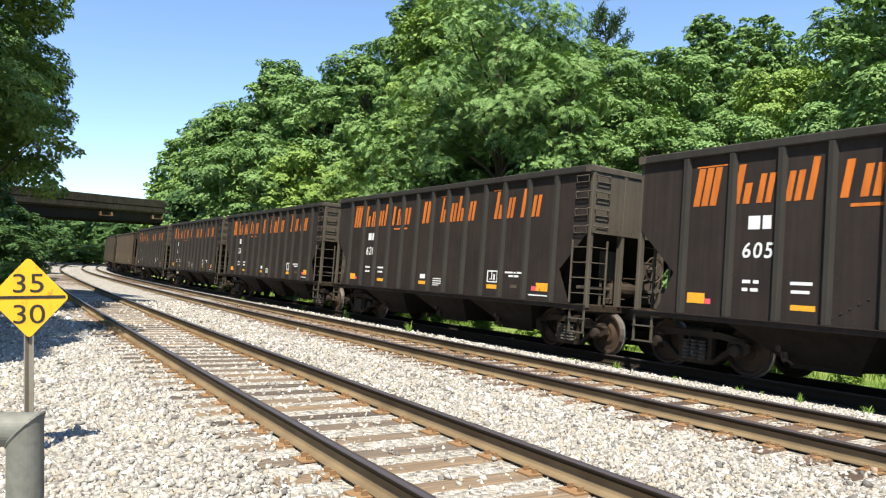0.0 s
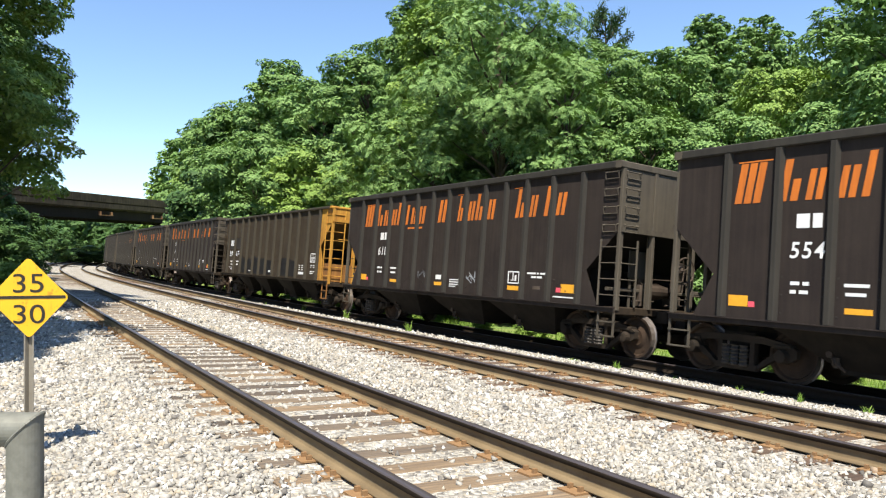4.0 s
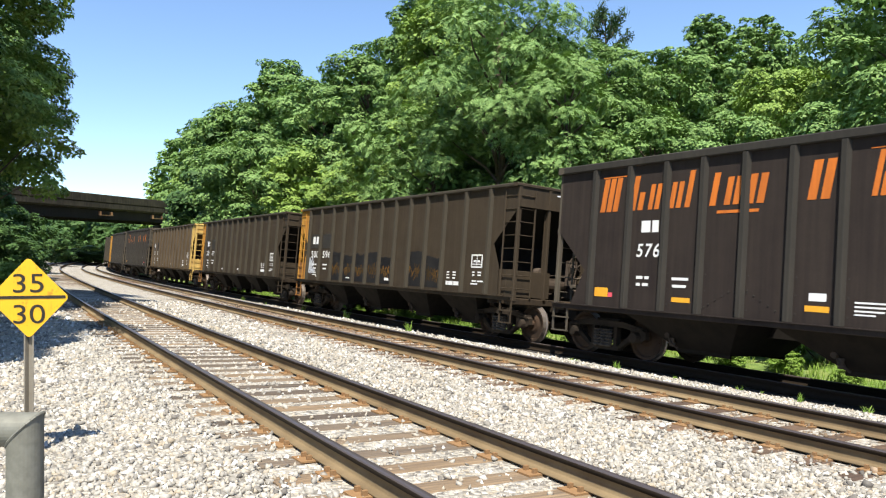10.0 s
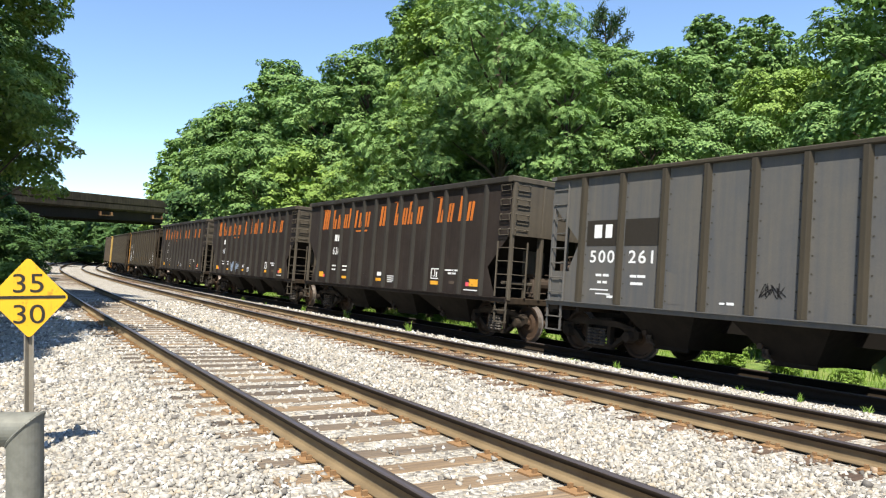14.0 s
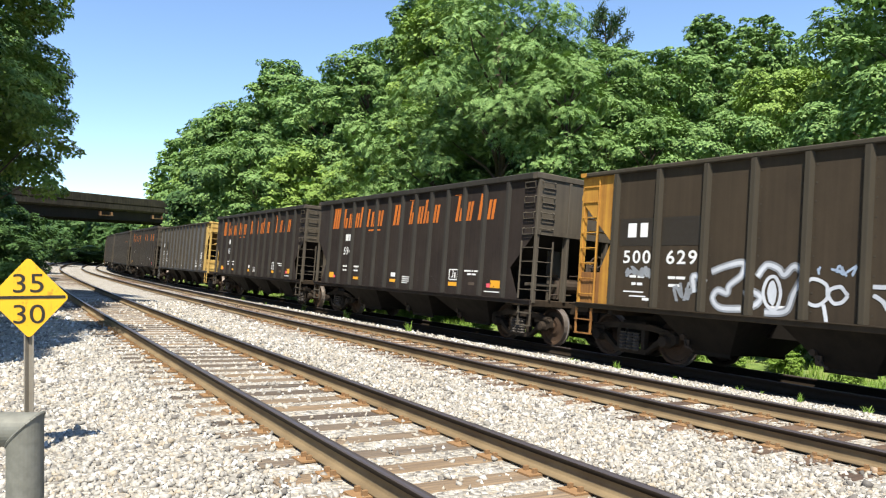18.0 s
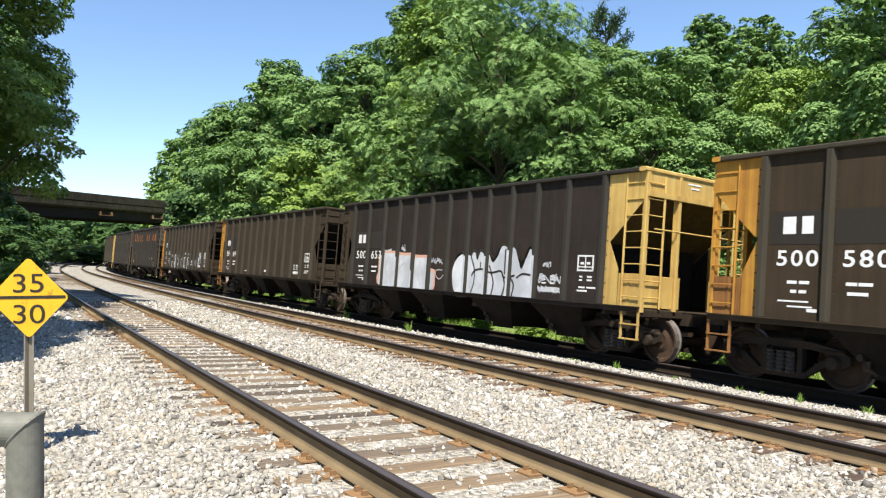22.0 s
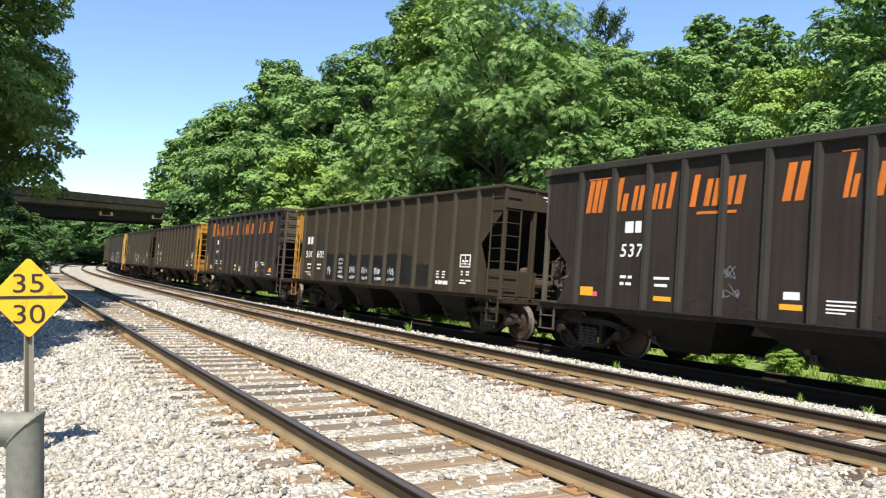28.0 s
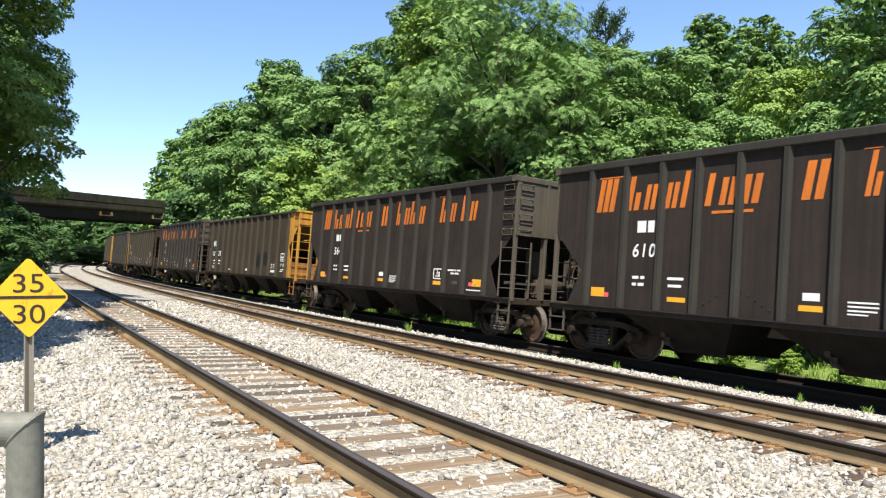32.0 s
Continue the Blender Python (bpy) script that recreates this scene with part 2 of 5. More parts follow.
M_RUSTYEL = painted("end_rusted_yellow", (0.36, 0.175, 0.05), (0.14, 0.065, 0.03), 0.55, 0.75)
M_CREAM = painted("end_pale_yellow", (0.62, 0.45, 0.15), (0.40, 0.25, 0.08), 0.4, 0.65)
# dirty yellow, darkened to paint in the shade below the end beam
M_SLOPE = painted("slope_dirty_shaded", (0.13, 0.08, 0.028), (0.06, 0.042, 0.02), 0.5, 0.8)
M_TRUCK = painted("truck_grime", (0.020, 0.0163, 0.0132), (0.042, 0.032, 0.024), 0.5, 0.8, False)
M_PLATF = painted("platform_grime", (0.05, 0.036, 0.024), (0.028, 0.022, 0.017), 0.5, 0.85)
# grime taken near black; shade under and inside the cars is in the colour
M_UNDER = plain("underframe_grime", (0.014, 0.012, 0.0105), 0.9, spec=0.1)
M_WHEEL = painted("wheel_rust", (0.034, 0.024, 0.018), (0.075, 0.048, 0.032), 0.5, 0.7, False)
M_TREAD = plain("wheel_tread", (0.26, 0.22, 0.19), 0.42, 0.7)
M_ORANGE = painted("orange_paint", (0.72, 0.20, 0.03), (0.45, 0.13, 0.03), 0.25, 0.6)
M_WHITE = plain("white_paint", (0.72, 0.72, 0.72), 0.6, var=0.2)
M_AMBER = plain("amber_reflector", (0.75, 0.36, 0.03), 0.5)
M_PINK = plain("pink_patch", (0.75, 0.10, 0.14), 0.5)
M_SIGN = sign_material()
M_INK = plain("sign_black", (0.03, 0.025, 0.02), 0.5)
M_GALV = painted("galvanised_pipe", (0.25, 0.25, 0.22), (0.15, 0.145, 0.115), 0.5, 0.5, False, 0.25, 0.3)
M_POST = painted("steel_post", (0.30, 0.28, 0.24), (0.2, 0.17, 0.13), 0.5, 0.6, False, 0.3)
M_BARK = painted("bark", (0.12, 0.09, 0.065), (0.06, 0.047, 0.036), 0.5, 0.9)
M_CONCRETE = painted("old_concrete", (0.082, 0.066, 0.048), (0.017, 0.0145, 0.012), 0.6, 0.85)
M_GIRDER = painted("girder_rust", (0.034, 0.027, 0.023), (0.02, 0.017, 0.015), 0.5, 0.8)
M_LEAF = leaf_material("leaf_green", (0.080, 0.145, 0.050), (0.150, 0.248, 0.082), (0.28, 0.38, 0.135))
M_LEAF_LIGHT = leaf_material("leaf_light", (0.11, 0.175, 0.046), (0.205, 0.30, 0.070), (0.31, 0.41, 0.12))
# darker copy of leaf green; shade of understory and deep wood put in colour
M_LEAF_SHADE = leaf_material("leaf_shaded", (0.028, 0.060, 0.022), (0.052, 0.102, 0.034), (0.095, 0.165, 0.054))
M_NEEDLE = leaf_material("needle", (0.02, 0.04, 0.018), (0.03, 0.058, 0.025), (0.05, 0.08, 0.035))
M_WEED = leaf_material("weed", (0.095, 0.165, 0.030), (0.175, 0.28, 0.050), (0.29, 0.37, 0.10))

# ---------------------------------------------------------------- ground
PROFILE = [(-1500, 0.5), (-60, 0.2), (-14, -0.15), (-3, -0.20), (0.5, -0.15), (1.9, -0.112), (3.3, -0.198), (4.7, -0.275), (5.2, -0.32), (6.2, -0.39), (7.8, -0.482),
           (9.2, -0.57), (9.9, -0.61), (10.7, -0.745), (12.1, -0.872), (13.5, -0.99), (14.2, -1.15), (16, -1.3), (20, -1.2), (30, -0.2), (60, 3), (140, 8), (320, 10)]


def ground_z(d, s=10.0):
    d = np.asarray(d, float)
    d = d - np.interp(d, [-30, -5, 3.3, 7.8, 12.1], [0, 0.0255, 0.0255, 0.0131, 0]) * (np.clip(s, -40, 160) - 10)
    return np.interp(d, [p[0] for p in PROFILE], [p[1] for p in PROFILE])


def sheet(name, label, svals, dvals, mat, lift=0.0):
    S_, D_ = np.meshgrid(svals, dvals, indexing="ij")
    x, y, _ = line_at(S_.ravel(), np.minimum(D_, 150).ravel())
    far = np.maximum(D_.ravel() - 150, 0)
    x, y = x + far * 0.95, y - far * 0.3
    rough = np.array([noise.noise((a * 0.35, b * 0.35, 0)) for a, b in zip(x, y)]) * np.clip((np.abs(D_.ravel() - 6) - 9) / 10, 0.05, 1) * 0.2
    z = ground_z(D_.ravel(), S_.ravel()) + rough + lift
    v = np.stack([x, y, z], 1)
    a, b = len(svals), len(dvals)
    i = np.arange(a * b).reshape(a, b)
    f = np.stack([i[:-1, :-1], i[:-1, 1:], i[1:, 1:], i[1:, :-1]], -1).reshape(-1, 4)
    return v, f


sv = np.concatenate([np.linspace(-650, -40, 20), np.linspace(-35, 60, 191), np.linspace(63, 250, 63), np.linspace(270, 2500, 40)])
dv = np.array([-1500, -700, -300, -120, -60, -35, -24, -18, -14, -11, -9, -7.5, -6, -5, -4, -3, -2, -1, 0, 0.8, 1.6, 2, 2.6, 3.3, 4, 4.6, 5.2, 5.7, 6.2,
               6.5, 7.2, 7.8, 8.5, 9.1, 9.6, 10, 10.4, 10.9, 11.5, 12.1, 12.8, 13.4, 13.8, 14.2, 15, 16, 17, 18.5, 20, 22, 25, 30, 40, 60, 90, 140, 200, 320])
gv, gf = sheet("ground", "", sv, dv, M_GROUND)
me = raw_mesh("ground", gv, gf, M_GROUND, True)
me.materials.append(M_GRASS)
dmid = (dv[:-1] + dv[1:]) / 2
smid = (sv[:-1] + sv[1:]) / 2
green = (dmid[None, :] > 13.6) | (dmid[None, :] < -9) | ((dmid[None, :] < -2.5) & (smid[:, None] > 42)) | (np.abs(smid[:, None]) > 400)
me.materials.append(M_BALLAST_SHADE)
# strip below the train, painted dark as its shade
shade_strip = (dmid[None, :] > 10.75) & (dmid[None, :] < 13.6) & (np.abs(smid[:, None]) < 400)
me.polygons.foreach_set("material_index", np.where(shade_strip, 2, green).astype(np.int32).ravel())
thing("ground", "pale grey limestone gravel ground with grass beside the line", "ground", kind="structure", me=me)


# ---------------------------------------------------------------- tracks
RAIL_RING = [(-0.07, -0.172), (0.07, -0.172), (0.07, -0.16), (0.02, -0.145), (0.009, -0.135), (0.009, -0.055), (0.034, -0.042), (0.036, -0.01), (0.028, -0.0005),
             (-0.028, -0.0005), (-0.036, -0.01), (-0.034, -0.042), (-0.009, -0.055), (-0.009, -0.135), (-0.02, -0.145), (-0.07, -0.16)]


def rail_mesh(t, side, s0, s1):
    ss = np.concatenate([np.arange(s0, 60, 3.0), np.arange(60, s1, 4.0)])
    x, y, h = line_at(ss, D[t] + side * 0.7525, DRIFT[t])
    n = len(RAIL_RING)
    v, f, mi = [], [], []
    for a, b, c in zip(x, y, h):
        for p, q in RAIL_RING:
            lx = p * math.cos(CANT[t]) + q * math.sin(CANT[t])
            lz = -p * math.sin(CANT[t]) + q * math.cos(CANT[t])
            v.append((a + lx * math.cos(c), b - lx * math.sin(c), RAIL_Z[t] - side * 0.7525 * math.sin(CANT[t]) + lz))
    for j in range(len(ss) - 1):
        for k in range(n):
            f.append((j * n + k, j * n + (k + 1) % n, (j + 1) * n + (k + 1) % n, (j + 1) * n + k))
            # worn running surface, near-black head sides and undersides, rust elsewhere
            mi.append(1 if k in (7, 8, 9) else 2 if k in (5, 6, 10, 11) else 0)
    # third-track rails near black throughout, standing for the shade under the train
    me = raw_mesh("rail", v, f, M_RAIL if t < 3 else M_RAIL_DARK)
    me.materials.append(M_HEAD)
    me.materials.append(M_RAIL_DARK)
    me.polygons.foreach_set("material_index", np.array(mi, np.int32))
    return me


TIE = Shape().bevelled(-1.295, 1.295, -0.115, 0.115, -0.36, -0.186, 0.012).mesh("tie", M_TIE)
TIE_RUST = Shape().bevelled(-1.295, 1.295, -0.115, 0.115, -0.36, -0.186, 0.012).mesh("tie", M_TIE_RUST)
TIE_DARK = Shape().bevelled(-1.295, 1.295, -0.115, 0.115, -0.36, -0.19, 0.012).mesh("tie", M_TIE_DARK)
pl = Shape().box(-0.20, 0.20, -0.10, 0.10, -0.186, -0.172)
for q in ((-0.115, 0.05), (0.105, -0.05), (-0.115, -0.06), (0.105, 0.06)):
    pl.box(q[0] - 0.02, q[0] + 0.02, q[1] - 0.014, q[1] + 0.014, -0.175, -0.135)
PLATE = pl.mesh("tie_plate", M_PLATE)
tracks = {}
tie_s = {1: [], 2: [], 3: []}
for t, (s0, s1, tie0, tie1) in {1: (-40, 330, -3.5, 62), 2: (-40, 330, 0.0, 64), 3: (-40, 420, 1.0, 46)}.items():
    tr = thing("railway_track", ["", "rusty steel rails on weathered timber ties in pale ballast", "rusty steel rails on half-buried timber ties in ballast",
                                 "rusty rails under the hopper train, in the train's shade"][t], "railway track", kind="structure")
    tracks[t] = tr
    for side in (-1, 1):
        part("rail", rail_mesh(t, side, s0, s1), tr)
    rng = random.Random(t)
    s = tie0
    while s < tie1:
        x, y, h = (float(a) for a in line_at(s, D[t], DRIFT[t]))
        m = pose(x, y, RAIL_Z[t], 0, math.degrees(CANT[t]), -math.degrees(h) + rng.uniform(-1.2, 1.2)) @ pose(rng.uniform(-0.06, 0.06), 0, rng.uniform(-0.006, 0.003) - (0.010 if s > 28 else 0))
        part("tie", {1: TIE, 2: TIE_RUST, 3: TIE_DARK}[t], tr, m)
        tie_s[t].append(s)
        if s < 22 and t < 3:
            for side in (-1, 1):
                x, y, h = (float(a) for a in line_at(s, D[t] + side * 0.7525, DRIFT[t]))
                part("tie_plate", PLATE, tr, pose(x, y, RAIL_Z[t] - side * 0.7525 * math.sin(CANT[t]), 0, math.degrees(CANT[t]), -math.degrees(h)))
        s += 0.52 + rng.uniform(-0.04, 0.04)

# ---------------------------------------------------------------- hopper cars
# Car space: x to the right of travel, y along travel (leading end +y), z above the rail tops.
HALF = 1.55
KIND = {"A": dict(bays=(0.94, 0.89, 0.81, 0.83, 0.84, 0.81, 0.80, 0.85, 0.84, 0.79, 0.91, 0.94), truck=1.03, L=12.40, top=3.90, chord=0.15, sill=1.0, posts=13, first=1.08, end_z=2.55, slope=2.3),
        "B": dict(bays=(1.07, 1.05, 0.92, 0.93, 0.90, 0.89, 0.90, 0.89, 0.92, 0.92, 1.01, 1.07), truck=1.06, L=13.50, top=3.72, chord=0.09, sill=1.05, posts=13, first=0.97, end_z=3.22, slope=2.7)}
for c in KIND.values():
    # the posts stand wider apart towards the ends
    c["at"] = [c["first"]]
    for w in c["bays"]:
        c["at"].append(c["at"][-1] + w)
_meshes = {}


def cached(key, build):
    if key not in _meshes:
        _meshes[key] = build()
    return _meshes[key]


def bars(name, rows, mat, car, m, label=""):
    """Flat painted marks on the near side: (offset from the leading end, z, width, height), each a part of its own."""
    for o, z, w, h in rows:
        me = cached(("bar", mat.name, round(w, 3), round(h, 3)), lambda: Shape().box(-0.004, 0.0, -w, 0, 0, h).mesh(name, mat))
        part(name, me, car, m @ pose(0, -o, z), label)


LETTERS = [(1.22, 0.50, 1.0), (2.02, 0.31, 1.0), (2.46, 0.26, 0.72), (2.96, 0.26, 0.72), (3.31, 0.11, 1.0), (3.84, 0.12, 0.86), (4.13, 0.29, 0.72), (4.56, 0.32, 0.74),
           (5.62, 0.35, 0.92), (6.58, 0.20, 1.0), (7.05, 0.26, 0.74), (7.39, 0.27, 1.0), (7.91, 0.26, 0.74), (9.04, 0.29, 1.0), (9.55, 0.23, 0.74), (10.07, 0.12, 1.0), (10.47, 0.27, 0.74)]


def orange_block(pieces):
    """One slanted orange block: pieces of (offset, width, z0, z1) from the leading end."""
    s = Shape()
    for o, w, z0, z1 in pieces:
        a, b = 0.16 * (z0 - 2.89), 0.16 * (z1 - 2.89)
        s.prism([(-(o + a), z0), (-(o + w + a), z0), (-(o + w + b), z1), (-(o + b), z1)], "x", -0.0045, 0.0)
    return s.mesh("letter_block", M_ORANGE)


def orange_blocks():
    """Plain slanted bars, single or in pairs, that stand for the lettering."""
    out = []
    for i, (o, w, h) in enumerate(LETTERS):
        z1 = 2.89 + 0.66 * h
        bar = w * 0.40
        if w < 0.2:
            out.append([(o, w, 2.89, z1)])
        elif i == 0:
            out.append([(o + 0.17 * k, 0.13, 2.89, z1) for k in range(3)])
        elif h == 1.0:
            out.append([(o, bar, 2.89, z1), (o + w - bar, bar, 2.89, 2.89 + 0.34)])
        else:
            out.append([(o, bar, 2.89, z1), (o + w - bar, bar, 2.89, z1)])
    return [orange_block(p) for p in out + [[(1.16, 0.62, 3.565, 3.59)], [(4.02, 0.80, 2.75, 2.80)], [(6.44, 0.26, 3.575, 3.595)], [(8.86, 0.30, 3.575, 3.595)]]]


def digits(text, size, mat, shear=0.0, bold=0.005):
    """Numerals as a flat mesh lying on the near side, reading along -y."""
    cu = bpy.data.curves.new("numerals", "FONT")
    cu.body, cu.size, cu.shear, cu.offset, cu.space_character = text, size, shear, bold, 1.1
    tmp = bpy.data.objects.new("numerals", cu)
    me = bpy.data.meshes.new_from_object(tmp)
    bpy.data.objects.remove(tmp)
    bpy.data.curves.remove(cu)
    me.transform(Matrix(((0, 0, -1, 0), (-1, 0, 0, 0), (0, 1, 0, 0), (0, 0, 0, 1))))
    me.materials.clear()
    me.materials.append(mat)
    me.name = "numerals"
    return me


def numerals(text, size, mat, car, m, shear=0.0, wide=1.0):
    """A number, each figure a part of its own."""
    for i, ch in enumerate(text):
        me = cached(("figure", ch, size, shear), lambda: digits(ch, size, mat, shear))
        part("numeral", me, car, m @ pose(0, -i * size * wide * 0.60, 0) @ Matrix.Diagonal((1, wide, 1, 1)))


def wheelset_mesh():
    s = Shape()
    for e in (-1, 1):
        x = 0.70 * e
        prof = [(x + 0.045 * e, 0.13), (x + 0.05 * e, 0.16), (x + 0.012 * e, 0.24), (x + 0.012 * e, 0.345), (x + 0.06 * e, 0.375), (x + 0.065 * e, 0.424),
                (x - 0.03 * e, 0.434), (x - 0.045 * e, 0.459), (x - 0.07 * e, 0.457), (x - 0.07 * e, 0.375), (x - 0.03 * e, 0.34), (x - 0.04 * e, 0.13)]
        s.lathe(prof, "x", 20)
        for k in range(3):
            a = k * 2.0944
            s.tube((x + 0.014 * e, 0.3 * math.cos(a), 0.3 * math.sin(a)), (x + 0.02 * e, 0.3 * math.cos(a), 0.3 * math.sin(a)), 0.03, 6)
    s.tube((-0.98, 0, 0), (0.98, 0, 0), 0.085, 12)
    for j, f in enumerate(s.f):
        r = [math.hypot(s.v[i][1], s.v[i][2]) for i in f]
        if min(r) > 0.42:
            s.m[j] = 1
    return s.mesh("wheelset", M_WHEEL, M_TREAD)


def side_frame_mesh():
    """Cast truss: arched top member, dropped bottom member, columns and pedestals, open between."""
    s = Shape()
    s.prism([(-1.10, 0.55), (-0.95, 0.54), (-0.5, 0.60), (0.5, 0.60), (0.95, 0.54), (1.10, 0.55), (0.95, 0.64), (0.5, 0.72), (-0.5, 0.72), (-0.95, 0.64)], "x", -0.07, 0.07)
    s.prism([(-0.40, 0.13), (0.40, 0.13), (0.42, 0.23), (-0.42, 0.23)], "x", -0.07, 0.07)
    for e in (-1, 1):
        s.prism([(e * 0.80, 0.46), (e * 0.72, 0.36), (e * 0.36, 0.13), (e * 0.40, 0.23), (e * 0.68, 0.46)], "x", -0.06, 0.06)
        s.prism([(e * 0.27, 0.2), (e * 0.35, 0.2), (e * 0.35, 0.62), (e * 0.27, 0.62)], "x", -0.065, 0.065)
        s.prism([(e * 0.72, 0.40), (e * 0.80, 0.36), (e * 1.0, 0.36), (e * 1.1, 0.42), (e * 1.1, 0.56), (e * 0.76, 0.56)], "x", -0.05, 0.05)
    s.box(0.02, 0.10, -0.30, 0.30, 0.62, 0.76)
    for y in (-0.865, 0.865):
        s.lathe([(-0.17, 0.06), (-0.16, 0.10), (-0.06, 0.12), (0.05, 0.12)], "x", 12, pose(0, y, 0.429))
        s.bevelled(-0.09, 0.09, y - 0.15, y + 0.15, 0.54, 0.64, 0.03)
    return s.mesh("side_frame", M_TRUCK)


def spring_mesh():
    prof = []
    for j in range(6):
        z = 0.19 + j * 0.064
        prof += [(z, 0.06), (z + 0.03, 0.088)]
    return Shape().lathe(prof, "z", 7).mesh("spring", plain_spring)


plain_spring = plain("spring_steel", (0.05, 0.043, 0.037), 0.7)
WHEELSET, SIDE_FRAME, SPRINGS = wheelset_mesh(), side_frame_mesh(), spring_mesh()
BOLSTER = Shape().bevelled(-0.95, 0.95, -0.2, 0.2, 0.36, 0.62, 0.04).box(-0.35, 0.35, -0.3, 0.3, 0.62, 0.78).mesh("bolster", M_UNDER)


def coupler_mesh():
    s = Shape()
    s.bevelled(-0.09, 0.09, -0.5, 0.55, 0.66, 0.84, 0.03)
    s.prism([(-0.16, 0.5), (0.1, 0.5), (0.17, 0.68), (0.10, 0.80), (0.02, 0.72), (-0.04, 0.83), (-0.16, 0.74)], "z", 0.61, 0.89)
    s.box(-0.28, 0.28, -0.5, -0.2, 0.62, 0.92)
    s.tube((0.16, 0.2, 0.66), (0.3, 0.62, 0.42), 0.025, 6)
    s.tube((-0.1, 0.45, 0.95), (-0.75, 0.05, 1.0), 0.014, 5)
    return s.mesh("coupler", M_UNDER)


COUPLER = coupler_mesh()


def end_panel(c, kind):
    """Side sheet of the end bay with its open corner; y counts inward from the end."""
    t = c["top"] - c["chord"]
    f = c["first"]
    if kind == "A":
        ring = [(0, t), (f, t), (f, c["sill"]), (0.50, c["sill"]), (0.87, 1.72), (0.0, 2.55)]
    else:
        ring = [(0, t), (f, t), (f, c["sill"]), (0.61, c["sill"]), (0.61, 1.75), (0.87, 2.29), (0.0, 3.12)]
    return ring


def side_sheet_mesh(kind, mat, m_lead, m_trail):
    c = KIND[kind]
    L, t = c["L"], c["top"] - c["chord"]
    s = Shape()
    s.box(-0.008, 0.0, -L / 2 + c["first"], L / 2 - c["first"], c["sill"], t, mat=0)
    for e, mi in ((1, 1), (-1, 2)):
        ring = [(e * (L / 2 - y), z) for y, z in end_panel(c, kind)]
        s.prism(ring, "x", -0.008, 0.0, mat=mi)
    return s.mesh("side_sheet", mat, m_lead, m_trail)


def post_mesh(kind, mat):
    c = KIND[kind]
    s = Shape()
    ring = [(0.0, -0.075), (-0.012, -0.075), (-0.085, -0.047), (-0.092, -0.038), (-0.092, 0.038), (-0.085, 0.047), (-0.012, 0.075), (0.0, 0.075)]
    z0, z1 = c["sill"] - 0.02, c["top"] - c["chord"]
    s.prism(ring, "z", z0 + 0.03, z1)
    s.add([(0, -0.085, z0), (0, 0.085, z0), (-0.092, 0.036, z0 + 0.05), (-0.092, -0.036, z0 + 0.05)], [(0, 1, 2, 3)])
    for j in range(9):
        for y in (-0.115, 0.115):
            if kind == "B" or j < 3:
                s.box(-0.014, 0, y - 0.013, y + 0.013, z0 + 0.15 + j * 0.28, z0 + 0.176 + j * 0.28)
    return s.mesh("side_post", mat)


def chord_mesh(kind, mat):
    c = KIND[kind]
    L, z = c["L"], c["top"]
    s = Shape()
    s.bevelled(-0.085, 0.05, -L / 2 - 0.01, L / 2 + 0.01, z - c["chord"], z, 0.02)
    return s.mesh("top_chord", mat)


def rivet_row_mesh(rise, mat):
    """Five rivet heads in a slanting row on the side sheet."""
    s = Shape()
    for j in range(5):
        y, z = -0.13 * j, rise * 0.075 * j
        s.prism([(y - 0.017, z), (y, z - 0.017), (y + 0.017, z), (y, z + 0.017)], "x", -0.012, 0.0)
    return s.mesh("rivet_row", mat)


def brake_panel_mesh(mat):
    """Mounting plate and cross bars behind the end struts."""
    s = Shape().bevelled(-0.85, -0.2, -0.40, -0.37, 1.62, 2.18, 0.01)
    s.bevelled(-HALF + 0.1, HALF - 0.1, -0.42, -0.34, 1.33, 1.40, 0.012)
    s.box(-0.8, -0.74, -0.42, -0.40, 1.0, 1.62).box(-0.31, -0.25, -0.42, -0.40, 1.0, 1.62)
    return s.mesh("brake_panel", mat)


def sill_mesh(kind, mat):
    c = KIND[kind]
    L = c["L"]
    s = Shape()
    s.bevelled(-0.05, 0.06, -L / 2, L / 2, c["sill"] - 0.10, c["sill"], 0.012)
    s.box(-0.09, 0.0, -L / 2, L / 2, c["sill"] - 0.012, c["sill"] + 0.005)
    return s.mesh("side_sill", mat)


def end_wall_mesh(kind, mat):
    c = KIND[kind]
    s = Shape()
    w = HALF - 0.01
    s.box(-w, w, -0.02, 0.0, c["end_z"], c["top"] - c["chord"])
    s.bevelled(-HALF - 0.09, HALF + 0.09, -0.14, 0.03, c["top"] - c["chord"], c["top"] - 0.005, 0.02)
    s.box(-w, w, -0.03, 0.05, c["end_z"] - 0.06, c["end_z"] + 0.04)
    return s.mesh("end_wall", mat)


def slope_mesh(kind, mat):
    c = KIND[kind]
    w = HALF - 0.012
    s = Shape()
    z1, z0 = c["end_z"], 0.98
    y1 = -c["slope"]
    ring = [(-0.015, z1), (-0.02, z1 - 0.02), (y1, z0 - 0.02), (y1, z0)]
    s.prism([(p, q) for p, q in ring], "x", -w, w)
    return s.mesh("slope_sheet", mat)


def end_post_mesh(kind, mat):
    c = KIND[kind]
    s = Shape().bevelled(-0.05, 0.05, -0.06, 0.02, 0.95, c["top"] - c["chord"], 0.012)
    s.box(-0.012, 0.012, -0.10, -0.05, 0.95, c["end_z"])
    return s.mesh("corner_post", mat)


def strut_mesh(kind, mat):
    c = KIND[kind]
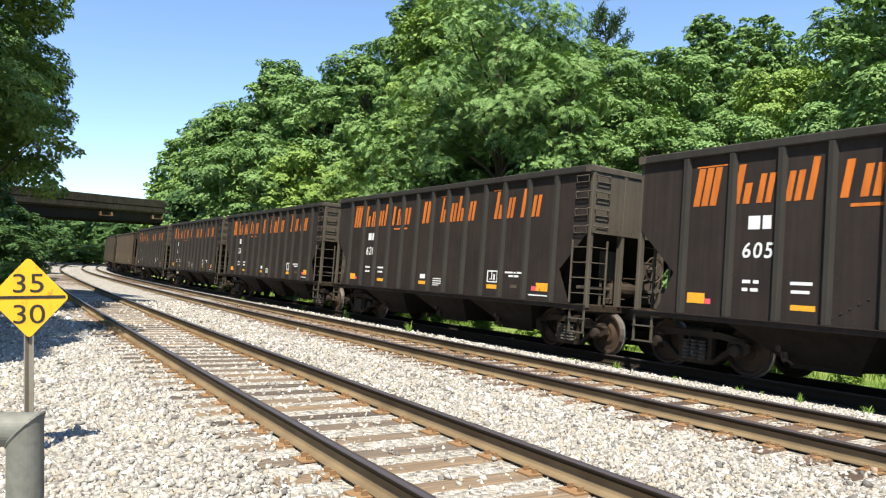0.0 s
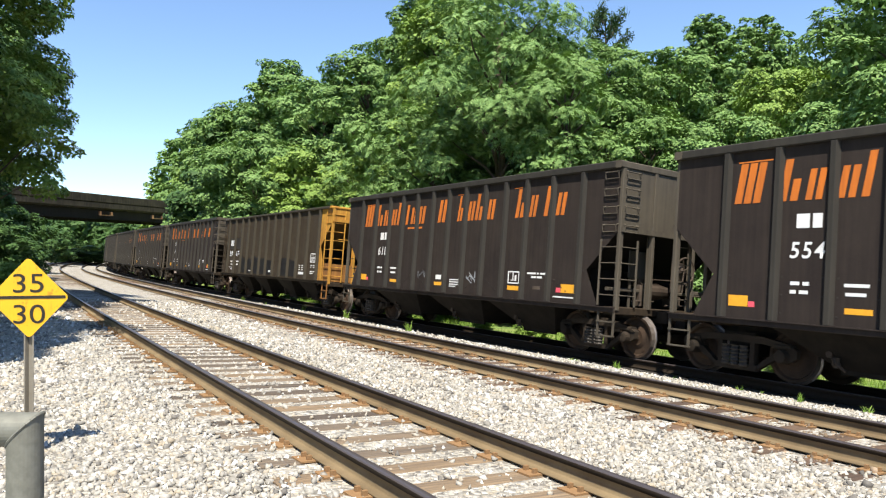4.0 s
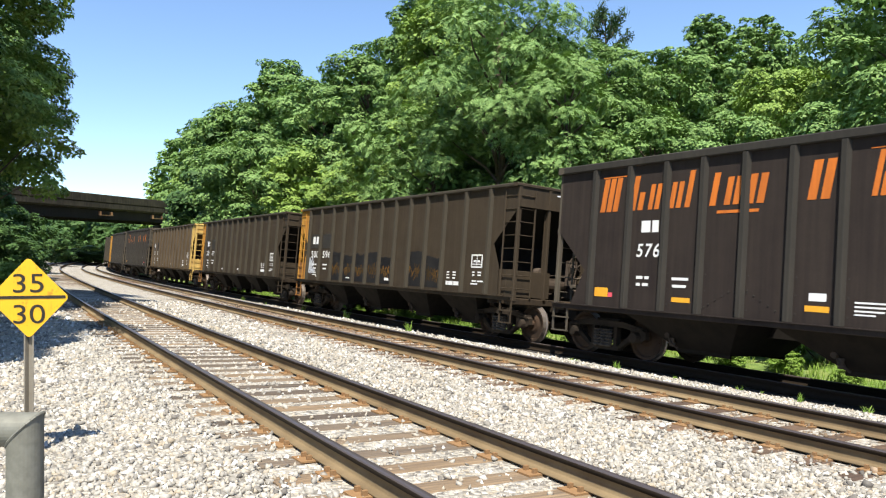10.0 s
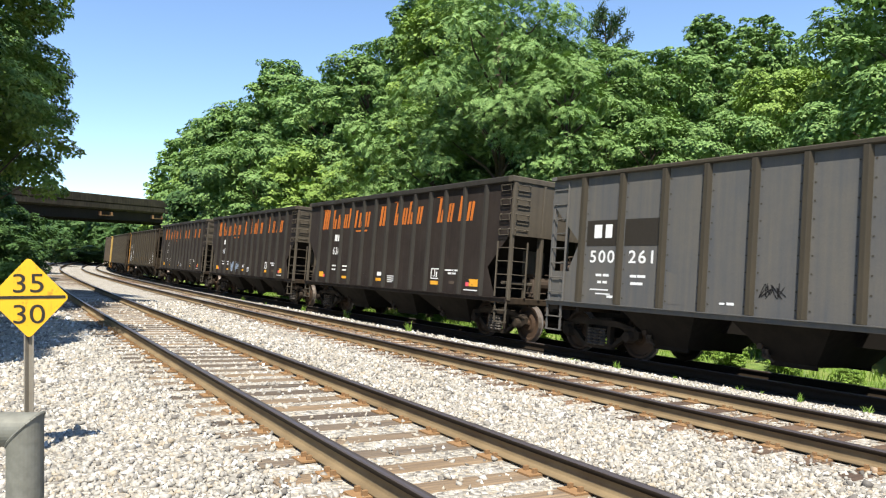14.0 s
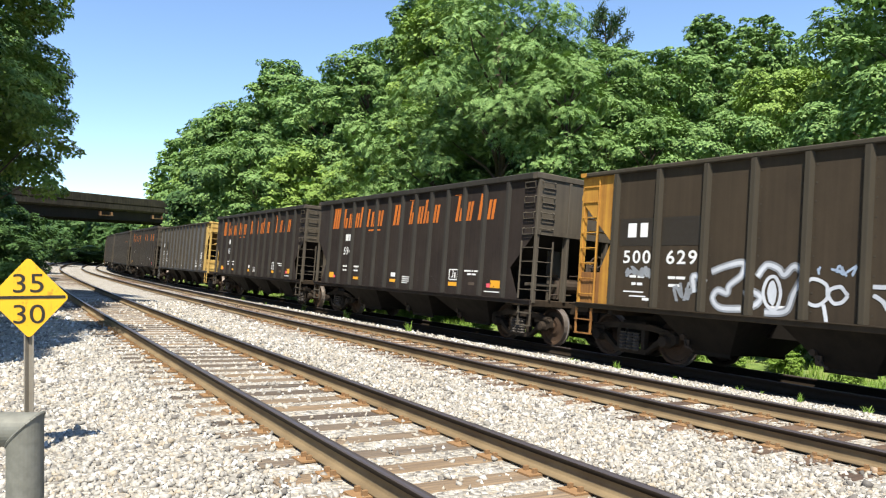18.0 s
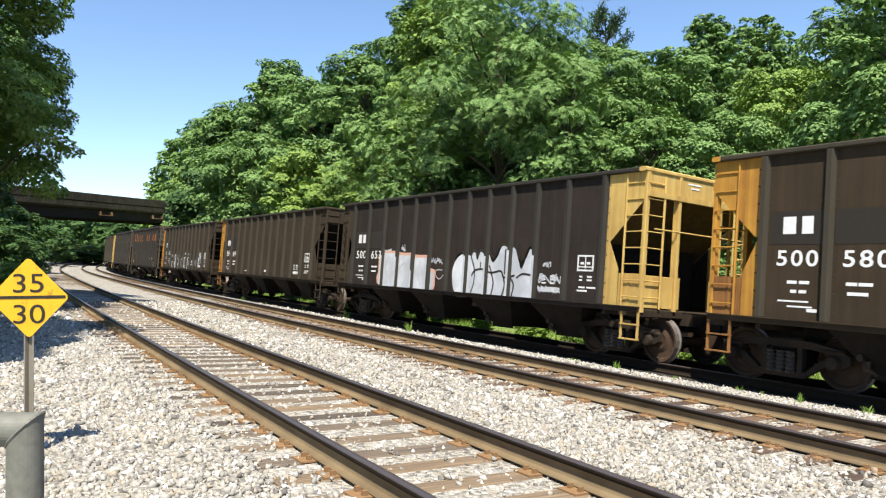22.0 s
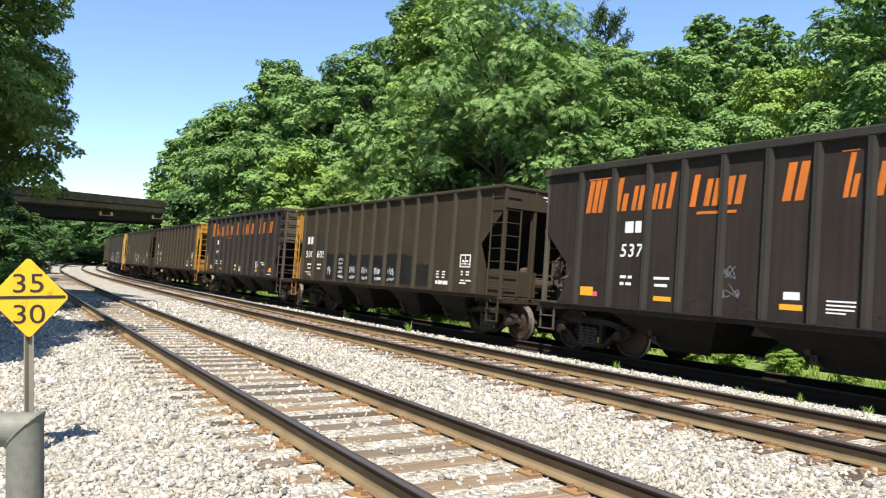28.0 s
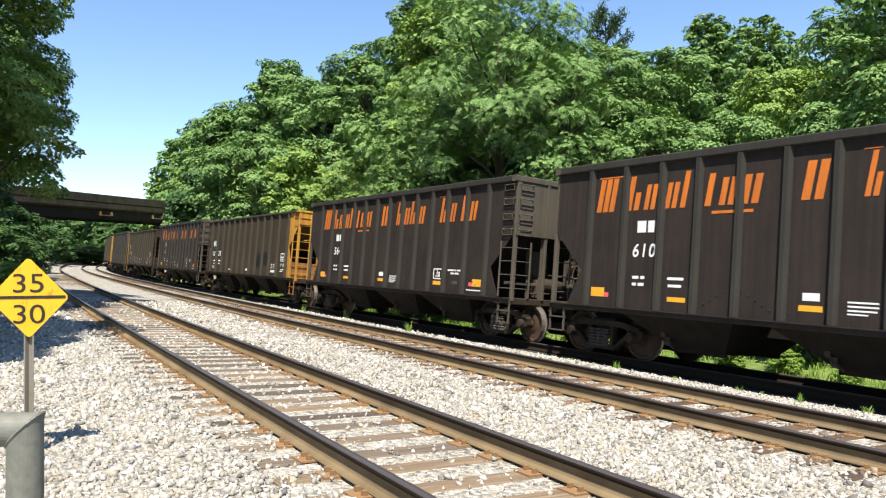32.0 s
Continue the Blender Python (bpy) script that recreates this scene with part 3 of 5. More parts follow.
    return Shape().bevelled(-0.04, 0.04, -0.03, 0.075, 1.0, c["top"] - c["chord"], 0.012).box(-0.075, 0.075, -0.035, -0.025, 1.0, c["end_z"]).mesh("end_strut", mat)


def ladder_mesh(kind, mat, on_end):
    """Two-railed ladder; it lies in the yz plane (side) or the xz plane (end)."""
    c = KIND[kind]
    s = Shape()
    w = 0.44
    zt = c["top"] - c["chord"] - 0.05
    n = 8 if kind == "B" else 4
    z0 = 1.08
    top_z = zt if kind == "B" else 2.35
    a = (lambda u, z: (u, 0.02, z)) if on_end else (lambda u, z: (-0.02, -u, z))
    s.tube(a(w, z0 - 0.05), a(w, top_z), 0.024, 6)
    for i in range(n):
        z = z0 + (top_z - z0) * (i + 0.5) / n
        s.tube(a(0, z), a(w, z), 0.012, 5)
        s.tube(a(0, z), a(0.02, z), 0.02, 5)
    return s.mesh("ladder", mat)


def grab_mesh(mat, on_end):
    """A bent grab iron of flat bar with its own brackets."""
    s = Shape()
    a = (lambda u, d, z: (u, d, z)) if on_end else (lambda u, d, z: (-d, -u, z))
    s.tube(a(0, 0.07, 0), a(0.36, 0.07, 0), 0.013, 6)
    s.tube(a(0, 0.0, 0.03), a(0, 0.075, 0), 0.013, 6)
    s.tube(a(0.36, 0.0, 0.03), a(0.36, 0.075, 0), 0.013, 6)
    s.tube(a(0, 0.07, 0), a(0, 0.05, -0.13), 0.011, 6)
    s.tube(a(0.36, 0.07, 0), a(0.36, 0.05, -0.13), 0.011, 6)
    s.tube(a(0, 0.05, -0.13), a(0.36, 0.05, -0.13), 0.011, 6)
    return s.mesh("grab_iron", mat)


def step_mesh(mat):
    s = Shape()
    for y in (0.02, 0.44):
        s.box(-0.03, 0.0, -y - 0.02, -y + 0.02, 0.42, 1.0)
    for z in (0.42, 0.70):
        s.box(-0.05, 0.02, -0.46, 0.0, z, z + 0.025)
    return s.mesh("sill_step", mat)


def bay_mesh(kind):
    """One discharge hopper: steep leading side, sloping trailing side; y=0 at its lowest leading edge."""
    s = Shape()
    zt = KIND[kind]["sill"] - 0.02
    lo = 0.31
    a, b, w0, w1 = (1.05, 1.15, 1.36, 0.8) if kind == "A" else (0.55, 0.75, 1.34, 0.8)
    run = 1.1 if kind == "A" else 0.75
    v = []
    for y, z, w in ((a, zt, w0), (0.0, lo, w1), (-run, lo, w1), (-run - 0.55, zt, w0)):
        v += [(-w, y, z), (w, y, z)]
    s.add(v, [(0, 1, 3, 2), (2, 3, 5, 4), (4, 5, 7, 6), (6, 7, 1, 0), (0, 2, 4, 6), (1, 7, 5, 3)])
    for x in (-0.8, 0.8):
        s.box(x - 0.02, x + 0.02, -run - 0.03, 0.03, lo - 0.05, lo + 0.04)
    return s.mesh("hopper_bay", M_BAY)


def gate_mesh():
    s = Shape()
    s.tube((-1.05, 0.02, 0.42), (1.05, 0.02, 0.42), 0.03, 8)
    for x in (-1.0, 1.0):
        s.bevelled(x - 0.025, x + 0.025, -0.04, 0.05, 0.36, 0.52, 0.012)
        s.lathe([(x - 0.05, 0.055), (x + 0.05, 0.055)], "x", 10, pose(0, 0.10, 0.56))
        s.lathe([(x - 0.03, 0.035), (x + 0.06, 0.035)], "x", 8, pose(0, 0.0, 0.42))
        s.tube((x, 0.10, 0.56), (x * 1.05, 0.0, 0.42), 0.02, 6)
        s.tube((x, 0.0, 0.42), (x * 1.03, -0.16, 0.33), 0.022, 6)
        s.tube((x, 0.16, 0.62), (x, 0.27, 0.76), 0.014, 5)
        for k in range(4):
            s.box(x - 0.02, x + 0.02, 0.2 + 0.07 * k, 0.225 + 0.07 * k, 0.62 + 0.065 * k, 0.645 + 0.065 * k)
    return s.mesh("door_gear", M_GEAR)


# bays far darker than the sides: shade beneath the car painted in
M_BAY = painted("hopper_bay_shaded", (0.010, 0.0088, 0.0075), (0.018, 0.0145, 0.0115), 0.45, 0.85, spec=0.1)
M_GEAR = painted("door_gear_steel", (0.105, 0.082, 0.065), (0.05, 0.038, 0.03), 0.5, 0.7, False)
GATE = gate_mesh()


def brake_wheel_mesh(mat):
    s = Shape()
    R = 0.27
    for k in range(16):
        a, b = k * 0.3927, (k + 1) * 0.3927
        s.tube((R * math.cos(a), 0.12, R * math.sin(a)), (R * math.cos(b), 0.12, R * math.sin(b)), 0.018, 5)
    for k in range(5):
        a = k * 1.2566
        s.tube((0, 0.09, 0), (R * math.cos(a), 0.12, R * math.sin(a)), 0.012, 4)
    s.lathe([(-0.06, 0.1), (0.03, 0.1), (0.09, 0.05)], "y", 10)
    s.box(-0.13, 0.13, -0.14, -0.02, -0.45, 0.16)
    return s.mesh("brake_wheel", mat)


def brake_gear_mesh(mat):
    """Air reservoir, valve and pipes on the end platform."""
    s = Shape()
    s.lathe([(-0.42, 0.08), (-0.38, 0.17), (0.1, 0.18), (0.14, 0.17), (0.42, 0.12), (0.46, 0.05)], "x", 14, pose(-0.15, -0.45, 1.38))
    s.bevelled(-0.65, -0.45, -0.55, -0.3, 1.06, 1.5, 0.03)
    s.bevelled(0.35, 0.62, -0.6, -0.35, 1.06, 1.32, 0.03)
    s.lathe([(-0.12, 0.14), (0.12, 0.14)], "y", 12, pose(-0.5, -0.5, 1.65))
    for q in ((-0.9, 1.15), (0.1, 1.1), (-0.3, 1.62)):
        s.tube((q[0], -0.3, q[1]), (q[0] + 0.7, -0.35, q[1] + 0.02), 0.018, 6)
    s.tube((-0.3, -0.4, 1.4), (-0.3, -0.4, 1.62), 0.02, 6)
    return s.mesh("brake_gear", mat)


def platform_mesh(mat):
    s = Shape()
    s.bevelled(-HALF, HALF, -0.32, 0.0, 0.86, 1.02, 0.02)
    s.box(-HALF, HALF, -0.98, -0.9, 0.86, 0.98)
    s.box(-0.35, 0.35, -1.9, 0.25, 0.74, 1.0)
    return s.mesh("end_platform", mat)


def centre_sill_mesh(kind):
    L = KIND[kind]["L"]
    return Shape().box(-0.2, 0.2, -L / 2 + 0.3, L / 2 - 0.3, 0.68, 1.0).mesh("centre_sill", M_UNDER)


wheelsets = []


def truck(car, y):
    tk = part("truck", BOLSTER, car, pose(0, y, 0))
    for e in (-1, 1):
        part("side_frame", SIDE_FRAME, tk, pose(e * 0.99, 0, 0, 0, 0, 0 if e < 0 else 180))
        for ys in (-0.17, 0.0, 0.17):
            part("spring", SPRINGS, tk, pose(e * 1.075, ys, 0))
    for a in (-0.865, 0.865):
        w = part("wheelset", WHEELSET, tk, pose(0, a, 0.429))
        wheelsets.append((w, car, a))
    return tk


def hopper_car(kind, mat, m_lead, m_trail, label, number, marks=()):
    c = KIND[kind]
    L = c["L"]
    car = thing("hopper_car", label, "hopper car", "coal hopper cars of the train")
    kn = kind + mat.name
    p_lead, p_trail = (mat, mat) if kind == "A" else (m_lead, m_trail)
    sheet_me = cached(kn + p_lead.name + p_trail.name + "side", lambda: side_sheet_mesh(kind, mat, p_lead, p_trail))
    m_post = M_POSTBROWN if mat is M_RUSTY else M_POSTBLACK if mat is M_BLACK else M_POSTDARK
    chord = cached(kind + m_post.name + "chord", lambda: chord_mesh(kind, m_post))
    sill = cached(kn + "sill", lambda: sill_mesh(kind, mat))
    post = cached(kind + m_post.name + "post", lambda: post_mesh(kind, m_post))
    flip = {-1: pose(-HALF, 0, 0), 1: Matrix.Translation((HALF, 0, 0)) @ Matrix.Diagonal((-1, 1, 1, 1))}
    for e in (-1, 1):
        part("side_sheet", sheet_me, car, flip[e])
        part("top_chord", chord, car, flip[e])
        part("side_sill", sill, car, flip[e])
        n = c["posts"]
        for i in range(n):
            y = L / 2 - c["at"][i]
            part("side_post", post, car, Matrix.Translation((0, y, 0)) @ flip[e])
    for e, me_ in ((1, m_lead), (-1, m_trail)):
        ke = kind + me_.name
        m_low = M_RUSTYEL if me_ is M_YELLOW else me_
        q = Matrix.Translation((0, e * L / 2, 0)) @ (Matrix.Diagonal((1, 1, 1, 1)) if e > 0 else Matrix.Diagonal((1, -1, 1, 1)))
        part("end_wall", cached(ke + "ew", lambda: end_wall_mesh(kind, me_)), car, q)
        # slope sheets drawn dark: shade inside the car end is in their colour
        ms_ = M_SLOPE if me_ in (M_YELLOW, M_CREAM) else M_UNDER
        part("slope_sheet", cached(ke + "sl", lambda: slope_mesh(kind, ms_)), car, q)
        part("end_platform", cached("pf", lambda: platform_mesh(M_PLATF)), car, q)
        if kind == "B":
            for side in (-1, 1):
                part("end_panel", cached(ke + "ep", lambda: Shape().bevelled(-0.53, 0.53, -0.06, -0.03, 1.04, 1.66, 0.008).box(-0.03, 0.03, -0.03, -0.012, 1.06, 1.64).mesh("end_panel", m_low)), car, q @ pose(side * 0.98, 0, 0))
                part("side_skirt", cached(ke + "sk", lambda: Shape().bevelled(-0.015, 0.015, -0.62, -0.06, 1.02, 1.68, 0.005).box(-0.022, 0.022, -0.36, -0.31, 1.03, 1.67).mesh("side_skirt", m_low)), car, q @ pose(side * (HALF - 0.03), 0, 0))
            if me_ in (M_YELLOW, M_CREAM):
                part("hand_rail", cached(ke + "hr", lambda: Shape().tube((-1.3, 0.03, 2.55), (1.3, 0.03, 2.55), 0.017, 6).mesh("hand_rail", me_)), car, q)
        # near-black plate added to close the view under the slope sheet
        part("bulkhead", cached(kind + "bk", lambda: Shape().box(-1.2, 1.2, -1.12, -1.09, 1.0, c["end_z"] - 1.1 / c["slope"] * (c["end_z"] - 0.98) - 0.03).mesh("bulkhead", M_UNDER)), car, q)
        if kind == "A":
            part("brake_panel", cached(ke + "bp", lambda: brake_panel_mesh(me_)), car, q)
        part("coupler", COUPLER, car, q @ pose(0, 0.28, 0))
        for x in (-0.62, 0.62):
            part("end_strut", cached(ke + "st", lambda: strut_mesh(kind, me_)), car, q @ pose(x, -0.04, 0))
        for side in (-1, 1):
            fl = Matrix.Diagonal((1, 1, 1, 1)) if side < 0 else Matrix.Diagonal((-1, 1, 1, 1))
            part("corner_post", cached(ke + "cp", lambda: end_post_mesh(kind, me_)), car, q @ fl @ pose(-HALF + 0.04, 0.0, 0))
            if kind == "B" or side * e > 0:
                part("ladder", cached(ke + "ls", lambda: ladder_mesh(kind, me_, False)), car, q @ fl @ pose(-HALF, -0.04, 0))
            part("ladder", cached(ke + "le", lambda: ladder_mesh(kind, me_, True)), car, q @ fl @ pose(-HALF + 0.05, 0.0, 0))
            if kind == "A":
                for z in (2.62, 2.98, 3.34, 3.68):
                    if side * e > 0:
                        part("grab_iron", cached(ke + "gs", lambda: grab_mesh(me_, False)), car, q @ fl @ pose(-HALF, -0.06, z))
                    part("grab_iron", cached(ke + "ge", lambda: grab_mesh(me_, True)), car, q @ fl @ pose(-HALF + 0.08, 0.0, z))
            part("sill_step", cached(ke + "ss", lambda: step_mesh(m_low)), car, q @ fl @ pose(-HALF, 0, 0))
        truck(car, e * (L / 2 - c["truck"]))
    at_lead = kind == "B" and m_trail in (M_YELLOW, M_CREAM)
    part("brake_wheel", cached("bw", lambda: brake_wheel_mesh(M_GEAR)), car, pose(0.25, L / 2 + 0.02, 1.85) if at_lead else pose(0.25, -L / 2 - 0.02, 1.85, 0, 0, 180))
    part("brake_gear", cached("bg", lambda: brake_gear_mesh(M_GEAR)), car, Matrix.Translation((0.1, L / 2, 0)) if at_lead else Matrix.Translation((0.1, -L / 2, 0)) @ Matrix.Diagonal((1, -1, 1, 1)))
    part("centre_sill", cached(kind + "cs", lambda: centre_sill_mesh(kind)), car)
    bay = cached(kind + "bay", lambda: bay_mesh(kind))
    for o in ((2.75, 5.95, 8.75) if kind == "A" else (2.4, 4.9, 7.95, 10.4)):
        b = part("hopper_bay", bay, car, pose(0, L / 2 - o, 0))
        part("door_gear", GATE, b)
    near = pose(-HALF - 0.008, L / 2, 0)
    if kind == "A":
        for me_ in cached("orange", orange_blocks):
            part("letter_block", me_, car, near, "slanted orange block of the lettering")
        bars("initial_block", [(2.34, 2.46, 0.21, 0.22), (2.60, 2.46, 0.15, 0.22)], M_WHITE, car, near)
        numerals(number, 0.35, M_WHITE, car, near @ pose(-0.006, -2.24, 2.0), 0.12, 0.95)
        bars("stencil", [(2.28, 1.58, 0.15, 0.055), (2.48, 1.58, 0.1, 0.055), (2.28, 1.45, 0.1, 0.055), (2.43, 1.45, 0.14, 0.055), (3.12, 1.58, 0.36, 0.05), (3.14, 1.45, 0.3, 0.05),
                         (5.72, 1.35, 0.27, 0.12), (6.41, 1.35, 0.44, 0.026), (6.41, 1.29, 0.44, 0.026), (6.41, 1.23, 0.42, 0.026), (6.41, 1.18, 0.3, 0.022),
                         (8.92, 1.35, 0.43, 0.03), (8.92, 1.61, 0.43, 0.03), (8.92, 1.35, 0.035, 0.29), (9.315, 1.35, 0.035, 0.29), (9.10, 1.42, 0.03, 0.19),
                         (9.02, 1.42, 0.12, 0.02), (9.18, 1.41, 0.06, 0.14),
                         (9.63, 1.585, 0.3, 0.04), (9.97, 1.585, 0.06, 0.04), (10.08, 1.585, 0.19, 0.04), (9.78, 1.50, 0.17, 0.045), (9.98, 1.50, 0.17, 0.045), (10.55, 1.11, 0.68, 0.028)]
             + [(11.32, 1.22 + 0.072 * i, 0.075, 0.055) for i in range(7)], M_WHITE, car, near)
        for o, z, rise in ((3.80, 1.12, 1), (4.66, 1.46, -1), (7.06, 1.12, 1), (7.92, 1.48, -1), (10.55, 1.48, -1)):
            part("rivet_row", cached(("rv", rise), lambda: rivet_row_mesh(rise, M_POSTBLACK)), car, near @ pose(0, -o, z))
        bars("door_latch", [(9.85, 1.25, 0.25, 0.075)], M_GEAR, car, near)
        bars("reflector", [(1.20, 1.20, 0.36, 0.18), (3.14, 1.19, 0.40, 0.085), (5.66, 1.19, 0.38, 0.09), (8.92, 1.20, 0.44, 0.10), (10.79, 1.22, 0.42, 0.18)], M_AMBER, car, near, "amber reflective patches")
        bars("sticker", [(1.57, 1.20, 0.11, 0.09), (10.64, 1.22, 0.14, 0.10)], M_PINK, car, near, "small pink patches")
    else:
        bars("dark_panel", [(1.10, 2.21, 0.87, 0.52), (2.14, 2.21, 0.87, 0.52)], M_INK, car, near, "black repainted patches")
        n2 = near @ pose(-0.004, 0, 0)
        bars("initial_block", [(1.31, 2.37, 0.21, 0.27), (1.62, 2.37, 0.18, 0.27)], M_WHITE, car, n2)
        for i, txt in enumerate(number.split()):
            numerals(txt, 0.34, M_WHITE, car, near @ pose(-0.006, -1.21 - i * 1.05, 1.88), 0.0, 1.2)
        wall = pose(0, -L / 2, 0, 0, 0, 90) @ pose(-0.003, 0, 0)
        numerals(number.replace(" ", ""), 0.15, M_WHITE, car, wall @ pose(0, -0.55, 3.32))
        bars("stencil", [(0.8, 3.52, 0.1, 0.09), (0.95, 3.52, 0.1, 0.09), (-0.4, 3.52, 0.4, 0.03), (-0.3, 3.44, 0.24, 0.03)], M_WHITE, car, wall)
        bars("stencil", [(1.28, 1.62, 0.16, 0.05), (1.48, 1.62, 0.16, 0.05), (1.34, 1.48, 0.1, 0.05), (1.48, 1.48, 0.12, 0.05), (2.2, 1.62, 0.16, 0.05), (2.38, 1.62, 0.2, 0.05), (2.22, 1.48, 0.3, 0.05), (1.14, 1.34, 0.5, 0.025), (1.3, 1.26, 0.4, 0.025), (1.62, 1.2, 0.16, 0.05)], M_WHITE, car, near @ pose(0, -0.13, -0.02))
        bars("stencil", [(11.78, 1.72, 0.48, 0.035), (11.78, 2.02, 0.48, 0.035), (11.78, 1.72, 0.04, 0.33), (12.22, 1.72, 0.04, 0.33), (12.01, 1.78, 0.025, 0.24), (11.88, 1.86, 0.1, 0.05), (12.06, 1.86, 0.1, 0.05), (11.82, 1.80, 0.4, 0.02)], M_WHITE, car, near @ pose(0, 0.05, -0.03))
        bars("stencil", [(11.81, 1.56, 0.09, 0.035), (12.04, 1.56, 0.14, 0.035), (11.81, 1.49, 0.09, 0.035), (12.04, 1.49, 0.14, 0.035), (11.81, 1.34, 0.18, 0.035), (12.04, 1.34, 0.26, 0.035), (11.76, 1.27, 0.3, 0.035)], M_WHITE, car, near)
        bars("stencil", [(10.51, 1.50, 0.12, 0.035), (10.79, 1.50, 0.15, 0.035), (10.51, 1.43, 0.12, 0.035), (10.79, 1.43, 0.15, 0.035), (10.51, 1.35, 0.14, 0.035), (10.79, 1.35, 0.13, 0.035), (10.49, 1.18, 0.10, 0.1), (10.62, 1.18, 0.2, 0.1), (10.85, 1.18, 0.26, 0.1)], M_WHITE, car, near @ pose(0, -0.11, 0.04))
        bars("stencil", [(4.36, 1.2, 0.1, 0.035), (4.5, 1.2, 0.14, 0.045), (7.11, 1.22, 0.28, 0.08)], M_WHITE, car, near)
    for mk in marks:
        mk(car, near)
    return car


# The train, from the head end: kind, body, leading end, trailing end, number, correction to its place
K, E_, N_, W_, R_, G_, Y_, C_ = M_BLACK, M_ENDBROWN, M_BROWN, M_WARM, M_RUSTY, M_GREY, M_YELLOW, M_CREAM
COAL = "coal-black steel hopper car with slanted orange lettering"
TRAIN = [(-7, "B", N_, N_, N_, "500 411", 0), (-6, "B", N_, Y_, N_, "500 392", 0), (-5, "B", R_, N_, N_, "500 618", 0), (-4, "A", K, E_, E_, "587", 0), (-3, "A", K, E_, E_, "602", 0), (-2, "A", K, E_, E_, "559", 0.33),
         (-1, "A", K, E_, E_, "620", 0.33), (0, "A", K, E_, E_, "605", 0.36), (1, "B", N_, N_, Y_, "500 674", 0.28), (2, "A", K, E_, E_, "618", 0.36), (3, "A", K, E_, E_, "554", 0.38),
         (4, "B", R_, R_, C_, "500 235", 0.33), (5, "B", N_, Y_, N_, "500 575", 0.11), (6, "B", N_, Y_, N_, "500 596", 0.02), (7, "A", K, E_, E_, "576", 0.08), (8, "A", K, E_, E_, "613", 0.13),
         (9, "A", K, E_, E_, "638", 0.07), (10, "B", G_, G_, C_, "500 261", -0.02), (11, "A", K, E_, E_, "562", 0.05), (12, "A", K, E_, E_, "594", -0.01), (13, "B", N_, Y_, N_, "500 629", -0.11),
         (14, "B", N_, Y_, N_, "500 649", -0.11), (15, "B", K, N_, C_, "500 653", -0.12), (16, "B", W_, Y_, N_, "500 580", -0.13), (17, "B", W_, N_, Y_, "500 602", -0.05), (18, "A", K, E_, E_, "645", 0.02),
         (19, "B", N_, Y_, N_, "500 605", 0.1), (20, "A", K, E_, E_, "537", 0.06), (21, "B", N_, N_, Y_, "500 387", 0.02), (22, "A", K, E_, E_, "564", 0.20), (23, "A", K, E_, E_, "610", 0.13)]
PITCH = {"A": 13.748, "B": 15.008}
LEAD = {0: 9.067}
kinds = {row[0]: row[1] for row in TRAIN}
for k in range(1, 24):
    LEAD[k] = LEAD[k - 1] - PITCH[kinds[k - 1]]
for k in range(-1, -8, -1):
    LEAD[k] = LEAD[k + 1] + PITCH[kinds[k]]


def travelled(t):
    return 10.42 * t + 0.0039 * (t - 16) ** 2 + 0.1 * (min(t, 5.0) - 5.0)


MARKS = {}
EVEN = [0.94 + 0.96 * i for i in range(13)]


def bay_fit(o):
    """From even bays to the true ones."""
    return float(np.interp(o, EVEN, KIND["B"]["at"]))


def smooth(pts, closed=False, n=6):
    """Points eased into a curve."""
    m = len(pts)
    out = []
    rng_ = range(m if closed else m - 1)
    for i in rng_:
        g = [Vector(pts[(i + j) % m]) if closed else Vector(pts[min(max(i + j, 0), m - 1)]) for j in (-1, 0, 1, 2)]
        for k in range(n):
            t = k / n
            out.append(0.5 * ((2 * g[1]) + (g[2] - g[0]) * t + (2 * g[0] - 5 * g[1] + 4 * g[2] - g[3]) * t * t + (3 * g[1] - g[0] - 3 * g[2] + g[3]) * t ** 3))
    if not closed:
        out.append(Vector(pts[-1]))
    return out


def ribbon(s, pts, width, x):
    """A sprayed stroke through points of (offset, z)."""
    c = smooth(pts)
    v = []
    for i, p in enumerate(c):
        d = (c[min(i + 1, len(c) - 1)] - c[max(i - 1, 0)]).normalized()
        q = Vector((-d.y, d.x)) * width / 2
        for e in (p + q, p - q):
            v.append((x, -bay_fit(e.x), e.y))
    s.add(v, [(2 * i, 2 * i + 1, 2 * i + 3, 2 * i + 2) for i in range(len(c) - 1)])


def blob(s, pts, x):
    c = smooth(pts, True)
    s.add([(x, -bay_fit(p.x), p.y) for p in c], [tuple(range(len(c)))])


def spray_part(mat, draws, label):
    def put(car, near):
        for draw in draws:
            s = Shape()
            draw(s)
            part("graffiti", s.mesh("graffiti", mat), car, near, label)
    return put


def tag(mat, rows, label, seed, width=0.035, x=-0.006):
    """Tangled sprayed scrawl that spells nothing: (from, to, low, high, strokes)."""
    r_ = random.Random(seed)
    lines = []
    for o0, o1, z0, z1, n in rows:
        n = max(2, round(n / 1.6))
        w = (o1 - o0) / n
        for i in range(n):
            up = r_.random() < 0.5
            pts = []
            for j in range(r_.randint(4, 7)):
                up = not up
                u = r_.uniform(0.55, 1.05) if up else r_.uniform(-0.05, 0.45)
                pts.append((min(max(o0 + w * (i + r_.uniform(-0.7, 1.7)), o0), o1), z0 + (z1 - z0) * u))
            lines.append(pts)
    return spray_part(mat, [lambda s, p=p: ribbon(s, p, width, x) for p in lines], label)


